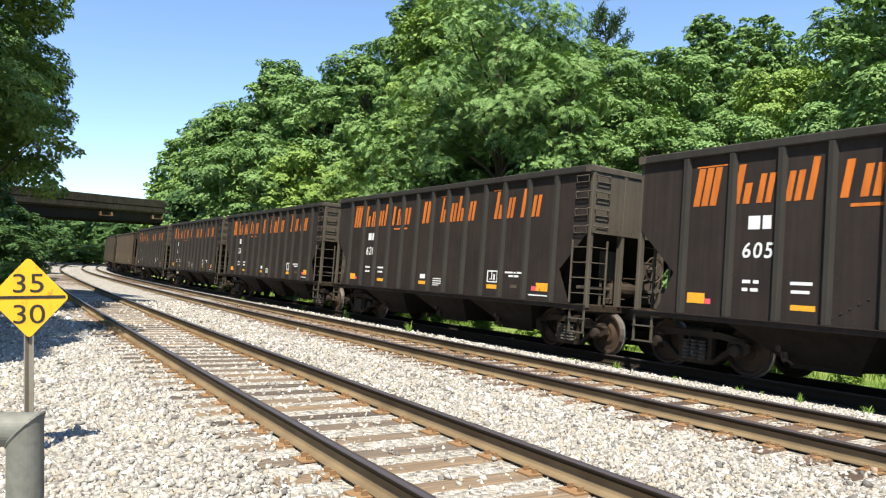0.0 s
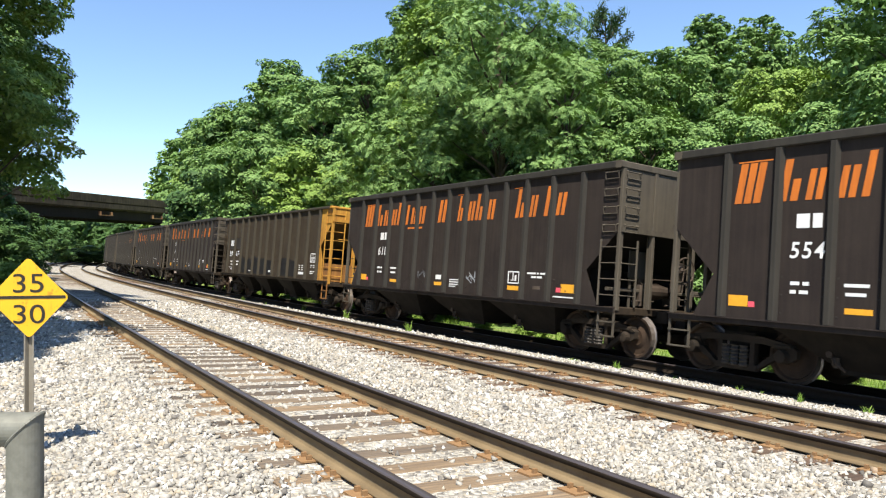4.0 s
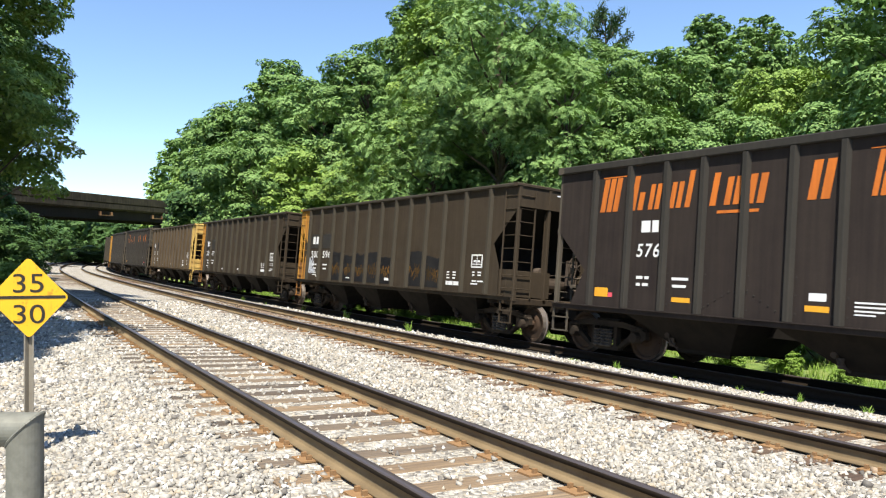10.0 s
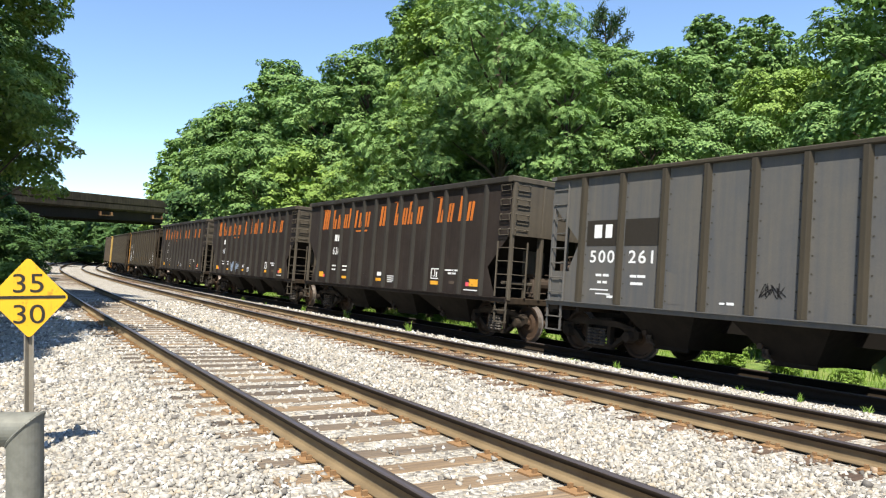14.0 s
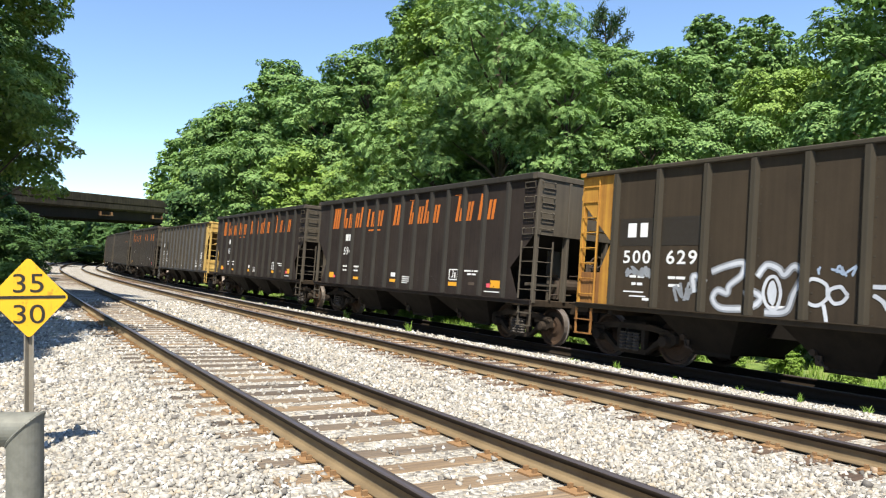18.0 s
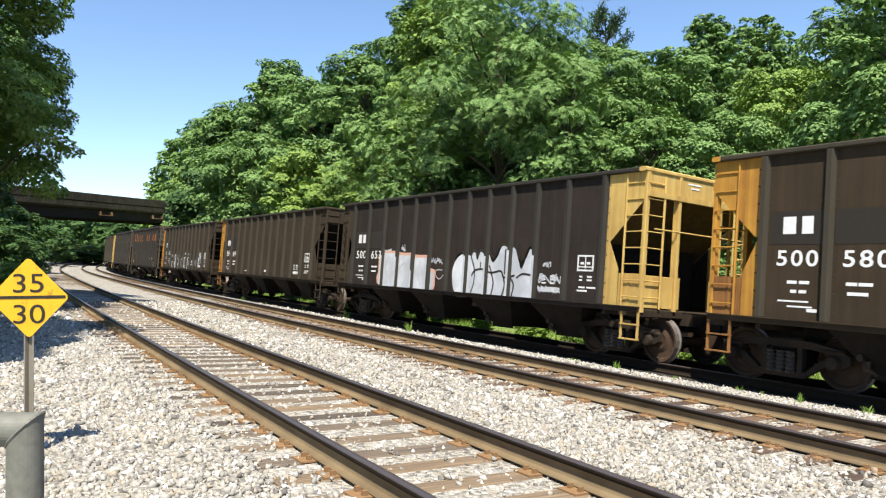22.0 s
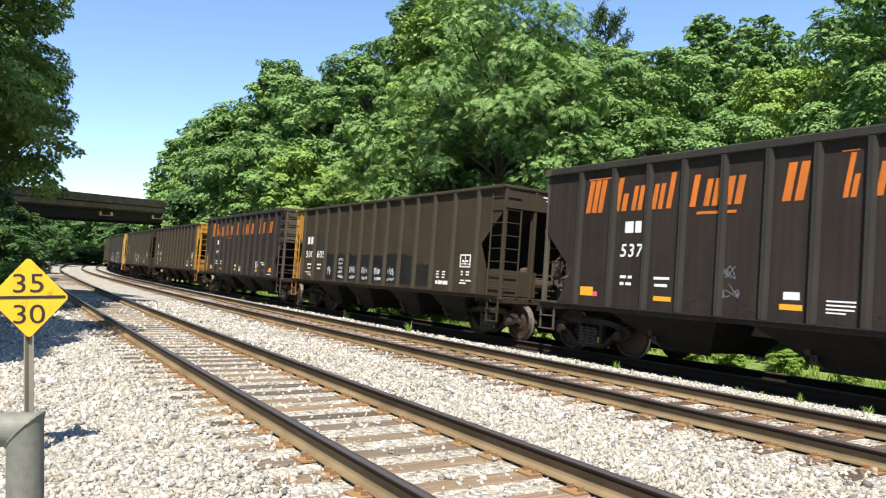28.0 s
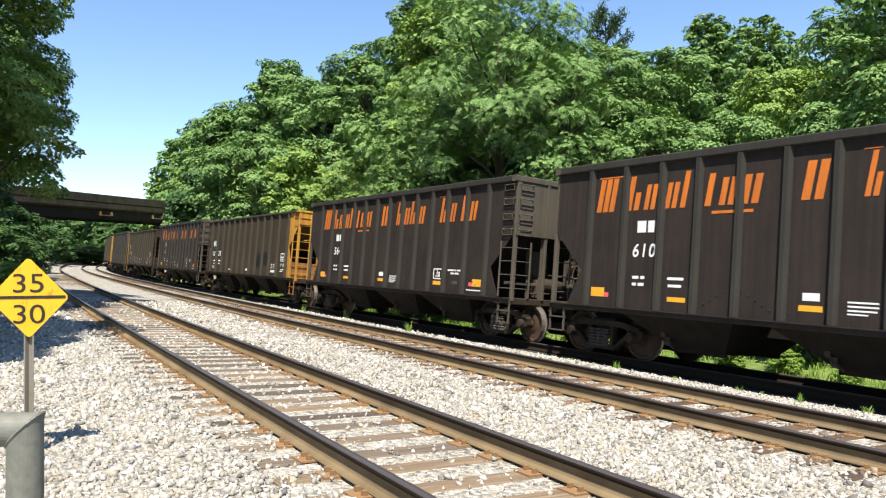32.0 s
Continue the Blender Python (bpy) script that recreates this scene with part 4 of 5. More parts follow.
def lump(i, o, z, w, h):
    r_ = random.Random(i)
    return [(o + w * math.cos(a) * r_.uniform(0.85, 1.08), z + h * math.sin(a) * r_.uniform(0.85, 1.1)) for a in [k * 0.6283 for k in range(10)]]


def bubbles(mat, rows, label, x=-0.006):
    """Rounded letter bodies: (offset, z, half width, half height)."""
    return spray_part(mat, [lambda s, i=i, r=r: blob(s, lump(i, *r), x - 0.0004 * i) for i, r in enumerate(rows)], label)


def outlines(mat, rows, label, width=0.05, x=-0.010):
    return spray_part(mat, [lambda s, i=i, r=r: ribbon(s, lump(i, *r) + lump(i, *r)[:1], width, x - 0.0004 * i) for i, r in enumerate(rows)], label)


def patches(mat, rows, label):
    """Uneven painted areas between the posts: (offset, width, z0, z1)."""
    def one(s, i, o, w, z0, z1):
        r_ = random.Random(i)
        top = [(o + w * k / 5, z1 + r_.uniform(-0.05, 0.05)) for k in range(6)]
        s.add([(-0.003, -bay_fit(o), z0), (-0.003, -bay_fit(o + w), z0)] + [(-0.003, -bay_fit(a), b) for a, b in reversed(top)], [tuple(range(8))])
    return spray_part(mat, [lambda s, i=i, r=r: one(s, i, *r) for i, r in enumerate(rows)], label)


M_SPRAY = painted("spray_white", (0.66, 0.68, 0.72), (0.42, 0.44, 0.48), 0.35, 0.6, False)
M_SILVER = painted("spray_silver", (0.33, 0.35, 0.38), (0.15, 0.155, 0.165), 0.5, 0.5, False)
M_SPRAY_BLUE = plain("spray_pale_blue", (0.34, 0.42, 0.55), 0.6)
M_SPRAY_GREY = plain("spray_pale_grey", (0.42, 0.40, 0.41), 0.6)
M_SPRAY_GOLD = painted("spray_dull_orange", (0.17, 0.09, 0.022), (0.05, 0.032, 0.014), 0.55, 0.7, False)
M_SPRAY_PINK = plain("spray_pale_pink", (0.62, 0.36, 0.27), 0.6)
M_OVER = painted("overpaint_black", (0.013, 0.0125, 0.014), (0.02, 0.019, 0.019), 0.5, 0.5, False)
bay_o = EVEN


def strokes(mat, lines, label, width, x=-0.006):
    return spray_part(mat, [lambda s, p=p: ribbon(s, p, width, x) for p in lines], label)


def on_posts(mat, rows, label):
    """Paint on the faces of the posts: (post, z0, z1)."""
    def put(car, near):
        for i, z0, z1 in rows:
            part("graffiti", Shape().box(-0.0875, -0.0845, -0.036, 0.036, z0, z1).mesh("graffiti", mat), car, near @ pose(0, -KIND["B"]["at"][i], 0), label)
    return put


# white blocks with pink edges, then large white lettering with black outlines
block = lambda o, o1, z1: [(o, 1.08), (o1, 1.08), (o1 + 0.02, 1.5), (o1, z1 - 0.02), ((o + o1) / 2, z1 + 0.03), (o + 0.04, z1), (o - 0.03, 1.6)]
pink_rows = [block(2.68, 3.80, 2.08), block(3.70, 4.74, 2.03), block(4.62, 5.74, 1.97), block(5.55, 6.06, 1.61)]
white_rows = [block(2.78, 3.74, 2.01), block(3.80, 4.66, 1.95), block(4.72, 5.66, 1.89), block(5.64, 5.98, 1.53)]
mass = [(7.0, 1.42), (7.04, 1.73), (7.26, 1.96), (7.58, 2.04), (7.87, 1.98), (7.97, 2.07), (8.08, 2.05), (8.17, 1.88), (8.31, 2.08), (8.45, 2.04), (8.68, 2.03), (8.87, 1.83), (9.07, 1.98), (9.23, 2.22), (9.49, 2.19), (9.74, 2.17), (9.9, 1.91), (10.04, 1.69), (10.19, 1.92), (10.37, 2.15), (10.43, 1.59), (10.44, 1.21), (10.36, 1.04), (9.27, 1.03), (8.14, 1.04), (7.24, 1.02)]
inner = [
    [(7.95, 1.48), (8.09, 1.62), (8.46, 1.66), (8.83, 1.58), (9.23, 1.63), (9.39, 1.48), (9.8, 1.54)],
    [(9.87, 1.48), (10.1, 1.58), (10.43, 1.56)],
    [(7.87, 1.98), (8.07, 1.64), (8.07, 1.29), (7.95, 1.06)],
    [(8.85, 1.56), (8.95, 1.33), (8.89, 1.05)],
    [(9.32, 1.55), (9.42, 1.3), (9.33, 1.04)],
    [(9.64, 1.48), (9.78, 1.31), (9.71, 1.04)],
    [(8.34, 1.84), (8.34, 1.67)],
    [(9.38, 2.15), (9.39, 1.55)],
    [(8.73, 1.76), (8.85, 1.59)],
]
spikes = [[(7.1, 1.9), (7.4, 2.06)], [(8.8, 1.95), (8.95, 1.9), (9.15, 2.18)], [(9.95, 1.95), (10.05, 1.8), (10.35, 2.2)]]
shape_rows = lambda rows, x: [lambda s, i=i, p=p: blob(s, p, x - 0.0003 * i) for i, p in enumerate(rows)]
MARKS[15] = [spray_part(M_SPRAY_PINK, shape_rows(pink_rows, -0.004), "pale pink edges of sprayed blocks"), spray_part(M_SPRAY, shape_rows(white_rows, -0.0065), "white sprayed blocks"),
             strokes(M_SPRAY_GREY, [[(2.95, 2.0), (2.92, 1.2)], [(3.2, 1.95), (3.05, 1.6), (3.25, 1.3), (3.2, 1.12)], [(3.5, 1.9), (3.48, 1.15)], [(3.95, 1.95), (3.9, 1.15)], [(3.95, 1.6), (4.3, 1.75), (4.4, 1.4), (4.25, 1.12)], [(4.85, 1.9), (4.88, 1.15)], [(5.2, 1.85), (5.1, 1.5), (5.3, 1.15)]],
                     "grey lines in the white blocks", 0.032, -0.009),
             strokes(M_INK, [mass + mass[:1]] + spikes, "broad black outline of the lettering", 0.16, -0.004), spray_part(M_SPRAY, shape_rows([mass], -0.0065), "large white sprayed lettering"), strokes(M_INK, inner, "black lines between the letters", 0.05, -0.009),
             tag(M_SPRAY, [(2.9, 3.34, 2.1, 2.17, 4), (3.96, 4.27, 2.09, 2.3, 4), (5.85, 6.47, 1.76, 1.93, 8), (10.67, 11.39, 1.2, 1.34, 12), (10.7, 11.37, 1.4, 1.62, 9), (10.81, 11.05, 1.7, 1.87, 3)], "small white tags", 4, 0.028),
             on_posts(M_SPRAY, [(2, 1.08, 1.98), (3, 1.07, 1.93), (4, 1.07, 1.55), (7, 1.05, 1.98), (8, 1.04, 1.98), (9, 1.05, 2.12), (10, 1.05, 2.0)], "white spray over the posts"),
             strokes(M_SPRAY_GREY, [[(6.47, 1.6), (6.15, 1.59), (6.13, 1.44), (6.35, 1.36), (6.54, 1.48)]], "thin grey hook", 0.03),
             strokes(M_SPRAY_PINK, [[(2.62, 2.0), (2.66, 1.5), (2.58, 1.3), (2.64, 1.12)]], "pale pink drip", 0.09, -0.0035)]


thin629 = [
    [(2.71, 1.38), (2.68, 1.67), (2.93, 1.55)],
    [(3.04, 1.75), (3.33, 1.85), (3.67, 1.91), (3.65, 1.71), (3.42, 1.53), (3.38, 1.4), (3.18, 1.44), (3.09, 1.29), (3.26, 1.15), (3.67, 1.16)],
    [(3.7, 1.41), (3.88, 1.45), (4.03, 1.35), (3.9, 1.22), (3.74, 1.26)],
    [(3.95, 1.69), (4.11, 1.88), (4.32, 1.83), (4.43, 1.73), (4.6, 1.87), (4.74, 1.73), (4.6, 1.44), (4.48, 1.17), (4.11, 1.13)],
    [(5.11, 1.31), (5.17, 1.05)],
    [(5.86, 1.6), (6.11, 1.61), (6.2, 1.73), (6.41, 1.86), (6.5, 1.52), (6.55, 1.29), (6.39, 1.18), (6.16, 1.21), (6.01, 1.4), (5.87, 1.48)],
    [(6.25, 1.67), (6.33, 1.3), (6.5, 1.33)],
    [(6.96, 1.74), (7.25, 1.72), (7.41, 1.64), (7.26, 1.53), (7.35, 1.21), (7.13, 1.08)],
    [(7.87, 1.71), (8.15, 1.74), (8.29, 1.57), (8.15, 1.42), (8.27, 1.11)],
    [(10.86, 2.01), (10.76, 1.98), (10.81, 1.89), (10.97, 1.92), (10.93, 1.8), (10.85, 1.71)],
    [(10.88, 1.85), (11.05, 2.0), (11.16, 1.88), (11.36, 1.74)],
]
thick629 = [
    [(6.97, 1.74), (6.92, 1.41), (6.95, 1.08)],
    [(7.89, 1.69), (7.83, 1.34), (7.86, 1.02)],
    [(10.57, 1.6), (10.78, 1.7)],
    [(10.73, 1.68), (10.66, 1.51), (10.69, 1.31), (10.83, 1.21)],
    [(11.12, 1.87), (10.99, 1.6)],
]
rings629 = [(4.23, 1.45, 0.15, 0.27), (4.96, 1.49, 0.23, 0.19), (5.33, 1.46, 0.15, 0.12)]
MARKS[13] = [strokes(M_SILVER, thin629[:4] + thick629[:2], "grey under-spray", 0.13, -0.005), strokes(M_SPRAY, thin629, "thin white sprayed outlines", 0.062, -0.0065), strokes(M_SPRAY, thick629, "thick white sprayed strokes", 0.15, -0.007),
             outlines(M_SPRAY, rings629, "white sprayed rings", 0.055, -0.0075), bubbles(M_SPRAY, [(4.23, 1.45, 0.08, 0.2)], "white sprayed fill"),
             tag(M_SPRAY, [(6.95, 7.41, 1.89, 2.03, 6), (8.82, 9.43, 1.40, 1.6, 9), (8.85, 9.4, 1.3, 1.35, 2)], "small white tags", 8, 0.03),
             tag(M_SPRAY_BLUE, [(5.0, 5.6, 1.74, 1.9, 7), (7.88, 8.45, 1.84, 1.98, 7), (6.95, 7.4, 1.9, 2.03, 4)], "pale blue tags", 19, 0.035),
             tag(M_SILVER, [(9.67, 10.36, 1.25, 1.62, 12), (1.25, 1.8, 1.62, 1.8, 9), (2.3, 2.65, 1.2, 1.6, 6)], "faint silver tags", 18, 0.05)]
gr = [(5.38, 1.52, 0.2, 0.35), (5.88, 1.56, 0.31, 0.45), (7.28, 1.55, 0.25, 0.35), (7.82, 1.59, 0.27, 0.3), (8.13, 1.32, 0.25, 0.22)]
MARKS[16] = [bubbles(M_SILVER, gr, "faded silver bubble lettering"), outlines(M_SILVER, gr, "pale outlines of the silver lettering", 0.045, -0.010), patches(M_INK, [(6.12, 0.52, 1.17, 1.86)], "black sprayed patch"),
             strokes(M_SPRAY, [[(6.35, 1.77), (6.16, 1.64), (6.35, 1.55), (6.33, 1.18)], [(6.49, 1.8), (6.45, 1.43), (6.19, 1.18)], [(6.99, 1.69), (7.16, 1.83), (7.42, 1.81), (7.54, 1.58)], [(7.66, 1.82), (7.9, 1.86), (8.01, 1.71), (7.9, 1.48)], [(5.25, 1.3), (5.3, 1.7), (5.42, 1.8)]], "white strokes", 0.08, -0.011),
             strokes(M_SPRAY, [[(6.85, 1.85), (6.66, 1.62), (6.84, 1.38), (6.71, 1.17)]], "bright white stroke", 0.17, -0.011),
             tag(M_SILVER, [(8.97, 9.32, 1.21, 1.67, 7), (9.88, 10.1, 1.3, 1.7, 5)], "faint grey tags", 9, 0.022)]
MARKS[6] = [patches(M_OVER, [(bay_o[i] + 0.08, 0.79, 1.12, 1.95 + 0.06 * ((i * 7) % 3)) for i in (2, 3, 4, 5, 6, 8, 9)], "black overpainted patches"),
            tag(M_SPRAY_GOLD, [(bay_o[i] + 0.12, bay_o[i] + 0.75, 1.28, 1.68 + 0.04 * (i % 3), 6) for i in (2, 3, 4, 5, 6, 8, 9)], "dull orange scribbled tags", 10, 0.022), tag(M_SPRAY, [(1.0, 1.4, 1.3, 1.9, 6), (1.05, 1.6, 1.3, 1.5, 6)], "white tag", 11, 0.03)]
MARKS[19] = [patches(M_OVER, [(bay_o[i] + 0.08, 0.79, 1.15, 2.0) for i in (2, 3, 4, 5, 6, 7, 8)] + [(bay_o[9] + 0.08, 0.79, 1.15, 1.75)], "black overpainted patches"),
             tag(M_SPRAY, [(bay_o[2] + 0.25, bay_o[2] + 0.5, 1.28, 1.62, 5)] + [(bay_o[3] + 0.22, bay_o[3] + 0.58, 1.22 + 0.14 * j, 1.31 + 0.14 * j, 7) for j in range(5)] + [(bay_o[i] + 0.22, bay_o[i] + 0.62, 1.38, 1.6, 6) for i in (4, 5, 6, 7)] + [(bay_o[i] + 0.22, bay_o[i] + 0.66, 1.2, 1.3, 7) for i in (4, 5, 6, 7)], "rows of white scribbled tags", 12, 0.026)]
MARKS[1] = [patches(M_OVER, [(bay_o[i] + 0.08, 0.79, 1.12, 1.75 + 0.05 * ((i * 5) % 3)) for i in (2, 3, 4, 5, 6, 8, 9)], "black overpainted patches")]
MARKS[21] = [patches(M_OVER, [(bay_o[8] + 0.08, 0.79, 1.4, 2.0), (bay_o[9] + 0.08, 0.79, 1.5, 2.05)], "black overpainted patches")]
MARKS[8] = [tag(M_SPRAY_BLUE, [(3.3, 4.9, 1.15, 1.6, 9), (3.2, 3.9, 1.12, 1.5, 5), (4.1, 5.0, 1.15, 1.7, 7)], "pale blue sprayed tag", 13, 0.04)]
MARKS[10] = [patches(M_GREY, [(bay_o[2] + 0.12, 0.35, 1.15, 1.7)], "worn grey patch"), tag(M_OVER, [(4.95, 5.45, 1.35, 1.6, 7)], "thin black tag", 14, 0.016)]
MARKS[2] = [tag(M_SILVER, [(4.6, 5.0, 1.35, 1.6, 2), (7.2, 7.6, 1.3, 1.6, 2)], "faint grey tags", 21, 0.022)]
MARKS[18] = [tag(M_SILVER, [(1.8, 2.1, 1.42, 1.54, 6), (1.8, 2.1, 1.58, 1.72, 6)], "faint grey tag", 22, 0.014)]
MARKS[20] = [tag(M_SILVER, [(4.4, 4.75, 1.3, 1.55, 4), (4.4, 4.75, 1.6, 1.85, 4)], "faint grey tag", 23, 0.014)]
cars = []
for k, kind, body, lead, trail, number, fix in TRAIN:
    words = {"A": COAL, "B": {"car_dark_brown": "dark brown steel hopper car", "car_warm_brown": "rust-brown steel hopper car", "car_rusty_tan": "rusty tan steel hopper car", "car_faded_grey": "faded grey steel hopper car",
                              "car_black": "black steel hopper car"}[body.name]}[kind]
    if kind == "B":
        words += {(False, False): " with plain ends", (True, False): ", yellow leading end", (False, True): ", yellow trailing end"}[(lead is Y_, trail in (Y_, C_))]
        if k in MARKS:
            words += ", sprayed graffiti"
    elif k in MARKS:
        words += ", sprayed tag"
    car = hopper_car(kind, body, lead, trail, words, number, MARKS.get(k, ()))
    cars.append((car, k, kind, LEAD[k] + fix))


def car_pose(s, kind):
    """Pose of a car whose leading end is at s along the third track."""
    a = KIND[kind]["L"] / 2 - KIND[kind]["truck"]
    c = s - KIND[kind]["L"] / 2
    x1, y1, _ = line_at(c + a, D[3])
    x0, y0, _ = line_at(c - a, D[3])
    h = math.atan2(float(x1 - x0), float(y1 - y0))
    return pose(float(x0 + x1) / 2, float(y0 + y1) / 2, RAIL_Z[3], 0, math.degrees(CANT[3]), -math.degrees(h))


def motions():
    spin = 360 / (2 * math.pi * 0.429)
    for car, k, kind, s0 in cars:
        rows = [(t / 2, car_pose(s0 + travelled(t / 2), kind)) for t in range(0, 65)]
        walk(car, rows)
        # wheels turn while the car is near
        t0 = 0.0
        while t0 < 32 and s0 + travelled(t0) < 2:
            t0 += 0.1
        t1 = min(32.0, t0 + 3.2)
        for w, wc, a in wheelsets:
            if wc is not car:
                continue
            home = w.matrix_basis.copy()
            rows = [(0.0, home)] if t0 > 0.05 else []
            f = frame(t0)
            while f <= frame(t1):
                t = (f - 1) / FPS
                rows.append((t, home @ pose(0, 0, 0, -spin * (travelled(t) - travelled(t0)) % 360)))
                f += 2
            if rows[-1][0] < 31.9:
                rows.append((32.0, rows[-1][1]))
            walk(w, rows)

# ---------------------------------------------------------------- trees
def blades(rng, p, nr, size, long=1.8, droop=0.25):
    """Small leaves, three corners each, at points p, facing along nr."""
    n = len(p)
    nr = nr / np.maximum(np.linalg.norm(nr, axis=1, keepdims=True), 1e-4)
    ax = np.cross(nr, rng.normal(0, 1, (n, 3)))
    ax[:, 2] -= droop
    ax -= nr * (ax * nr).sum(1, keepdims=True)
    ax /= np.maximum(np.linalg.norm(ax, axis=1, keepdims=True), 1e-4)
    sd = np.cross(ax, nr)
    ln = size * (0.6 + 0.8 * rng.random((n, 1)))
    wd = ln / long
    v = np.stack([p - ax * ln * 0.35 + sd * wd * 0.5, p - ax * ln * 0.35 - sd * wd * 0.5, p + ax * ln * 0.65 - nr * ln * 0.15], 1)
    return v.reshape(-1, 3)


def unit(v):
    return v / np.maximum(np.linalg.norm(v, axis=1, keepdims=True), 1e-4)


def fronds(rng, p, nr, out, size):
    """Compound leaves: nine leaflets in pairs along a drooping stalk."""
    n = len(p)
    nr = unit(nr)
    ax = out + rng.normal(0, 0.45, (n, 3))
    ax = unit(ax - nr * (ax * nr).sum(1, keepdims=True))
    sd = np.cross(ax, nr)
    k = size * rng.uniform(0.7, 1.3, (n, 1))
    rows = []
    for j in range(9):
        t = (j // 2 + 0.6) / 4.6
        e = 0.0 if j == 8 else (1.0 if j % 2 else -1.0)
        c = p + ax * k * 2.1 * t + sd * e * k * 0.42 - np.array([0, 0, 1.0]) * k * 0.35 * t * t
        la = unit(ax * (0.55 if e else 1.0) + sd * e * 0.85 + rng.normal(0, 0.16, (n, 3)))
        ls = unit(np.cross(la, nr) + rng.normal(0, 0.2, (n, 3)))
        ln = k * (1.0 - 0.35 * abs(t - 0.45))
        rows.append(np.stack([c - la * ln * 0.4 + ls * ln * 0.23, c - la * ln * 0.4 - ls * ln * 0.23, c + la * ln * 0.6 - nr * ln * 0.1], 1))
    return np.concatenate(rows).reshape(-1, 3)


def billow(rng, c, r, axis, flat, n, size, frond):
    """Leaves of one bough: an umbrella of tufts over its top and outer side, open and dark underneath."""
    x = unit(np.cross(axis, [[0.3, 0.9, 0.1]]))[0]
    F = np.stack([x, np.cross(axis, x), axis])
    m = int(rng.integers(10, 16))
    e = unit(rng.normal(0, 1, (m, 3)))
    e[:, 2] = np.abs(e[:, 2]) * 1.1 - 0.12
    e = unit(e)
    tc = (e * np.array([1, 1, flat]) * (r * rng.uniform(0.62, 1.02, m))[:, None]) @ F + c
    tr = r * rng.uniform(0.24, 0.46, m)
    ew = e @ F
    i = rng.choice(m, n, p=tr ** 2 / (tr ** 2).sum())
    d = unit(rng.normal(0, 1, (n, 3)) + ew[i] * 0.6 + np.array([0, 0, 0.45]))
    p = tc[i] + d * (tr[i] * rng.uniform(0.74, 1.06, n))[:, None] * np.array([1.2, 1.2, 0.66])
    nr = d * 0.55 + ew[i] * 0.35 + np.array([0, 0, 0.65]) + rng.normal(0, 0.28, (n, 3))
    k = n // 14
    if frond:
        h = n // 9
        out = [fronds(rng, p[:h], nr[:h], d[:h] * np.array([1, 1, 0.4]) + np.array([0, 0, 0.12]), size * 1.05)]
    else:
        out = [blades(rng, p, nr, size, 1.45)]
    q = unit(rng.normal(0, 1, (k, 3))) * np.array([1, 1, flat]) * (r * 0.75 * rng.random((k, 1)) ** 0.4)
    out.append(blades(rng, c + q @ F, q + rng.normal(0, 0.5, (k, 3)), size * 1.5, 1.4))
    return np.concatenate(out)


def leaf_cloud(rng, clumps, per, size, spread, droop=0.0, long=1.9):
    """Narrow needles gathered round the given clump centres."""
    n = len(clumps) * per
    c = np.repeat(np.array(clumps, np.float32), per, 0)
    off = rng.normal(0, 0.6, (n, 3)) * c[:, 3:4] * spread
    v = blades(rng, c[:, :3] + off, off + rng.normal(0, 0.3, (n, 3)), size, long, droop)
    return v, np.arange(n * 3).reshape(-1, 3)


def limb(s, p, q, r0, r1, rng, bend=0.15):
    """A limb in three bent, tapering stretches."""
    p, q = Vector(p), Vector(q)
    L = (q - p).length
    a = p
    for k in range(1, 4):
        b = p.lerp(q, k / 3)
        if k < 3:
            b += Vector(rng.uniform(-1, 1, 3) * L * bend * 0.4)
        s.tube(a, b, r0 + (r1 - r0) * (k - 1) / 3, 7, r2=r0 + (r1 - r0) * k / 3)
        a = b


def broadleaf(seed, H, W, base, n, size, reach=0.20, flat=0.62, frond=False, dens=23.0):
    """Wood and leaves of a tree with its trunk at the origin: height H, crown W wide from height base up, n boughs."""
    rng = np.random.default_rng(seed)
    wood = Shape()
    tr = H * 0.014 + 0.05
    limb(wood, (0, 0, -0.4), (W * 0.03, -W * 0.02, H * 0.62), tr, tr * 0.5, rng, 0.03)
    limb(wood, (W * 0.03, -W * 0.02, H * 0.62), (0, 0, H * 0.88), tr * 0.5, tr * 0.12, rng, 0.05)
    zc, hz = (H + base) / 2, (H - base) / 2
    out = []
    for k in range(n):
        ct = 1 - 1.72 * (k + 0.5) / n
        st = math.sqrt(1 - ct * ct)
        a = k * 2.39996 + rng.uniform(-0.4, 0.4)
        r = min(reach * W * rng.uniform(0.68, 1.3), 0.42 * hz)
        u = rng.uniform(0.74, 1.06)
        if ct > 0.93:
            u = 1.0
        c = np.array([math.cos(a) * st * (W / 2 - 0.55 * r) * u, math.sin(a) * st * (W / 2 - 0.55 * r) * u, zc + ct * (hz - 0.62 * flat * r) * (0.9 + 0.1 * u)])
        axis = unit(np.array([[math.cos(a) * st * 0.55, math.sin(a) * st * 0.55, 0.9]]) + rng.normal(0, 0.12, (1, 3)))[0]
        limb(wood, (0, 0, min(max(base * 0.8, c[2] - 0.9 * math.hypot(c[0], c[1])), H * 0.8)), tuple(c), tr * 0.3, tr * 0.06, rng)
        out.append(billow(rng, c, r, axis, flat, max(60, int(dens * (r / size) ** 2 * (0.55 + 0.7 * flat))), size, frond))
    m = int(60 + 4.0 * (W / size) ** 1.3)
    q = unit(rng.normal(0, 1, (m, 3))) * rng.random((m, 1)) ** 0.35 * np.array([W * 0.33, W * 0.33, hz * 0.74]) + np.array([0, 0, zc])
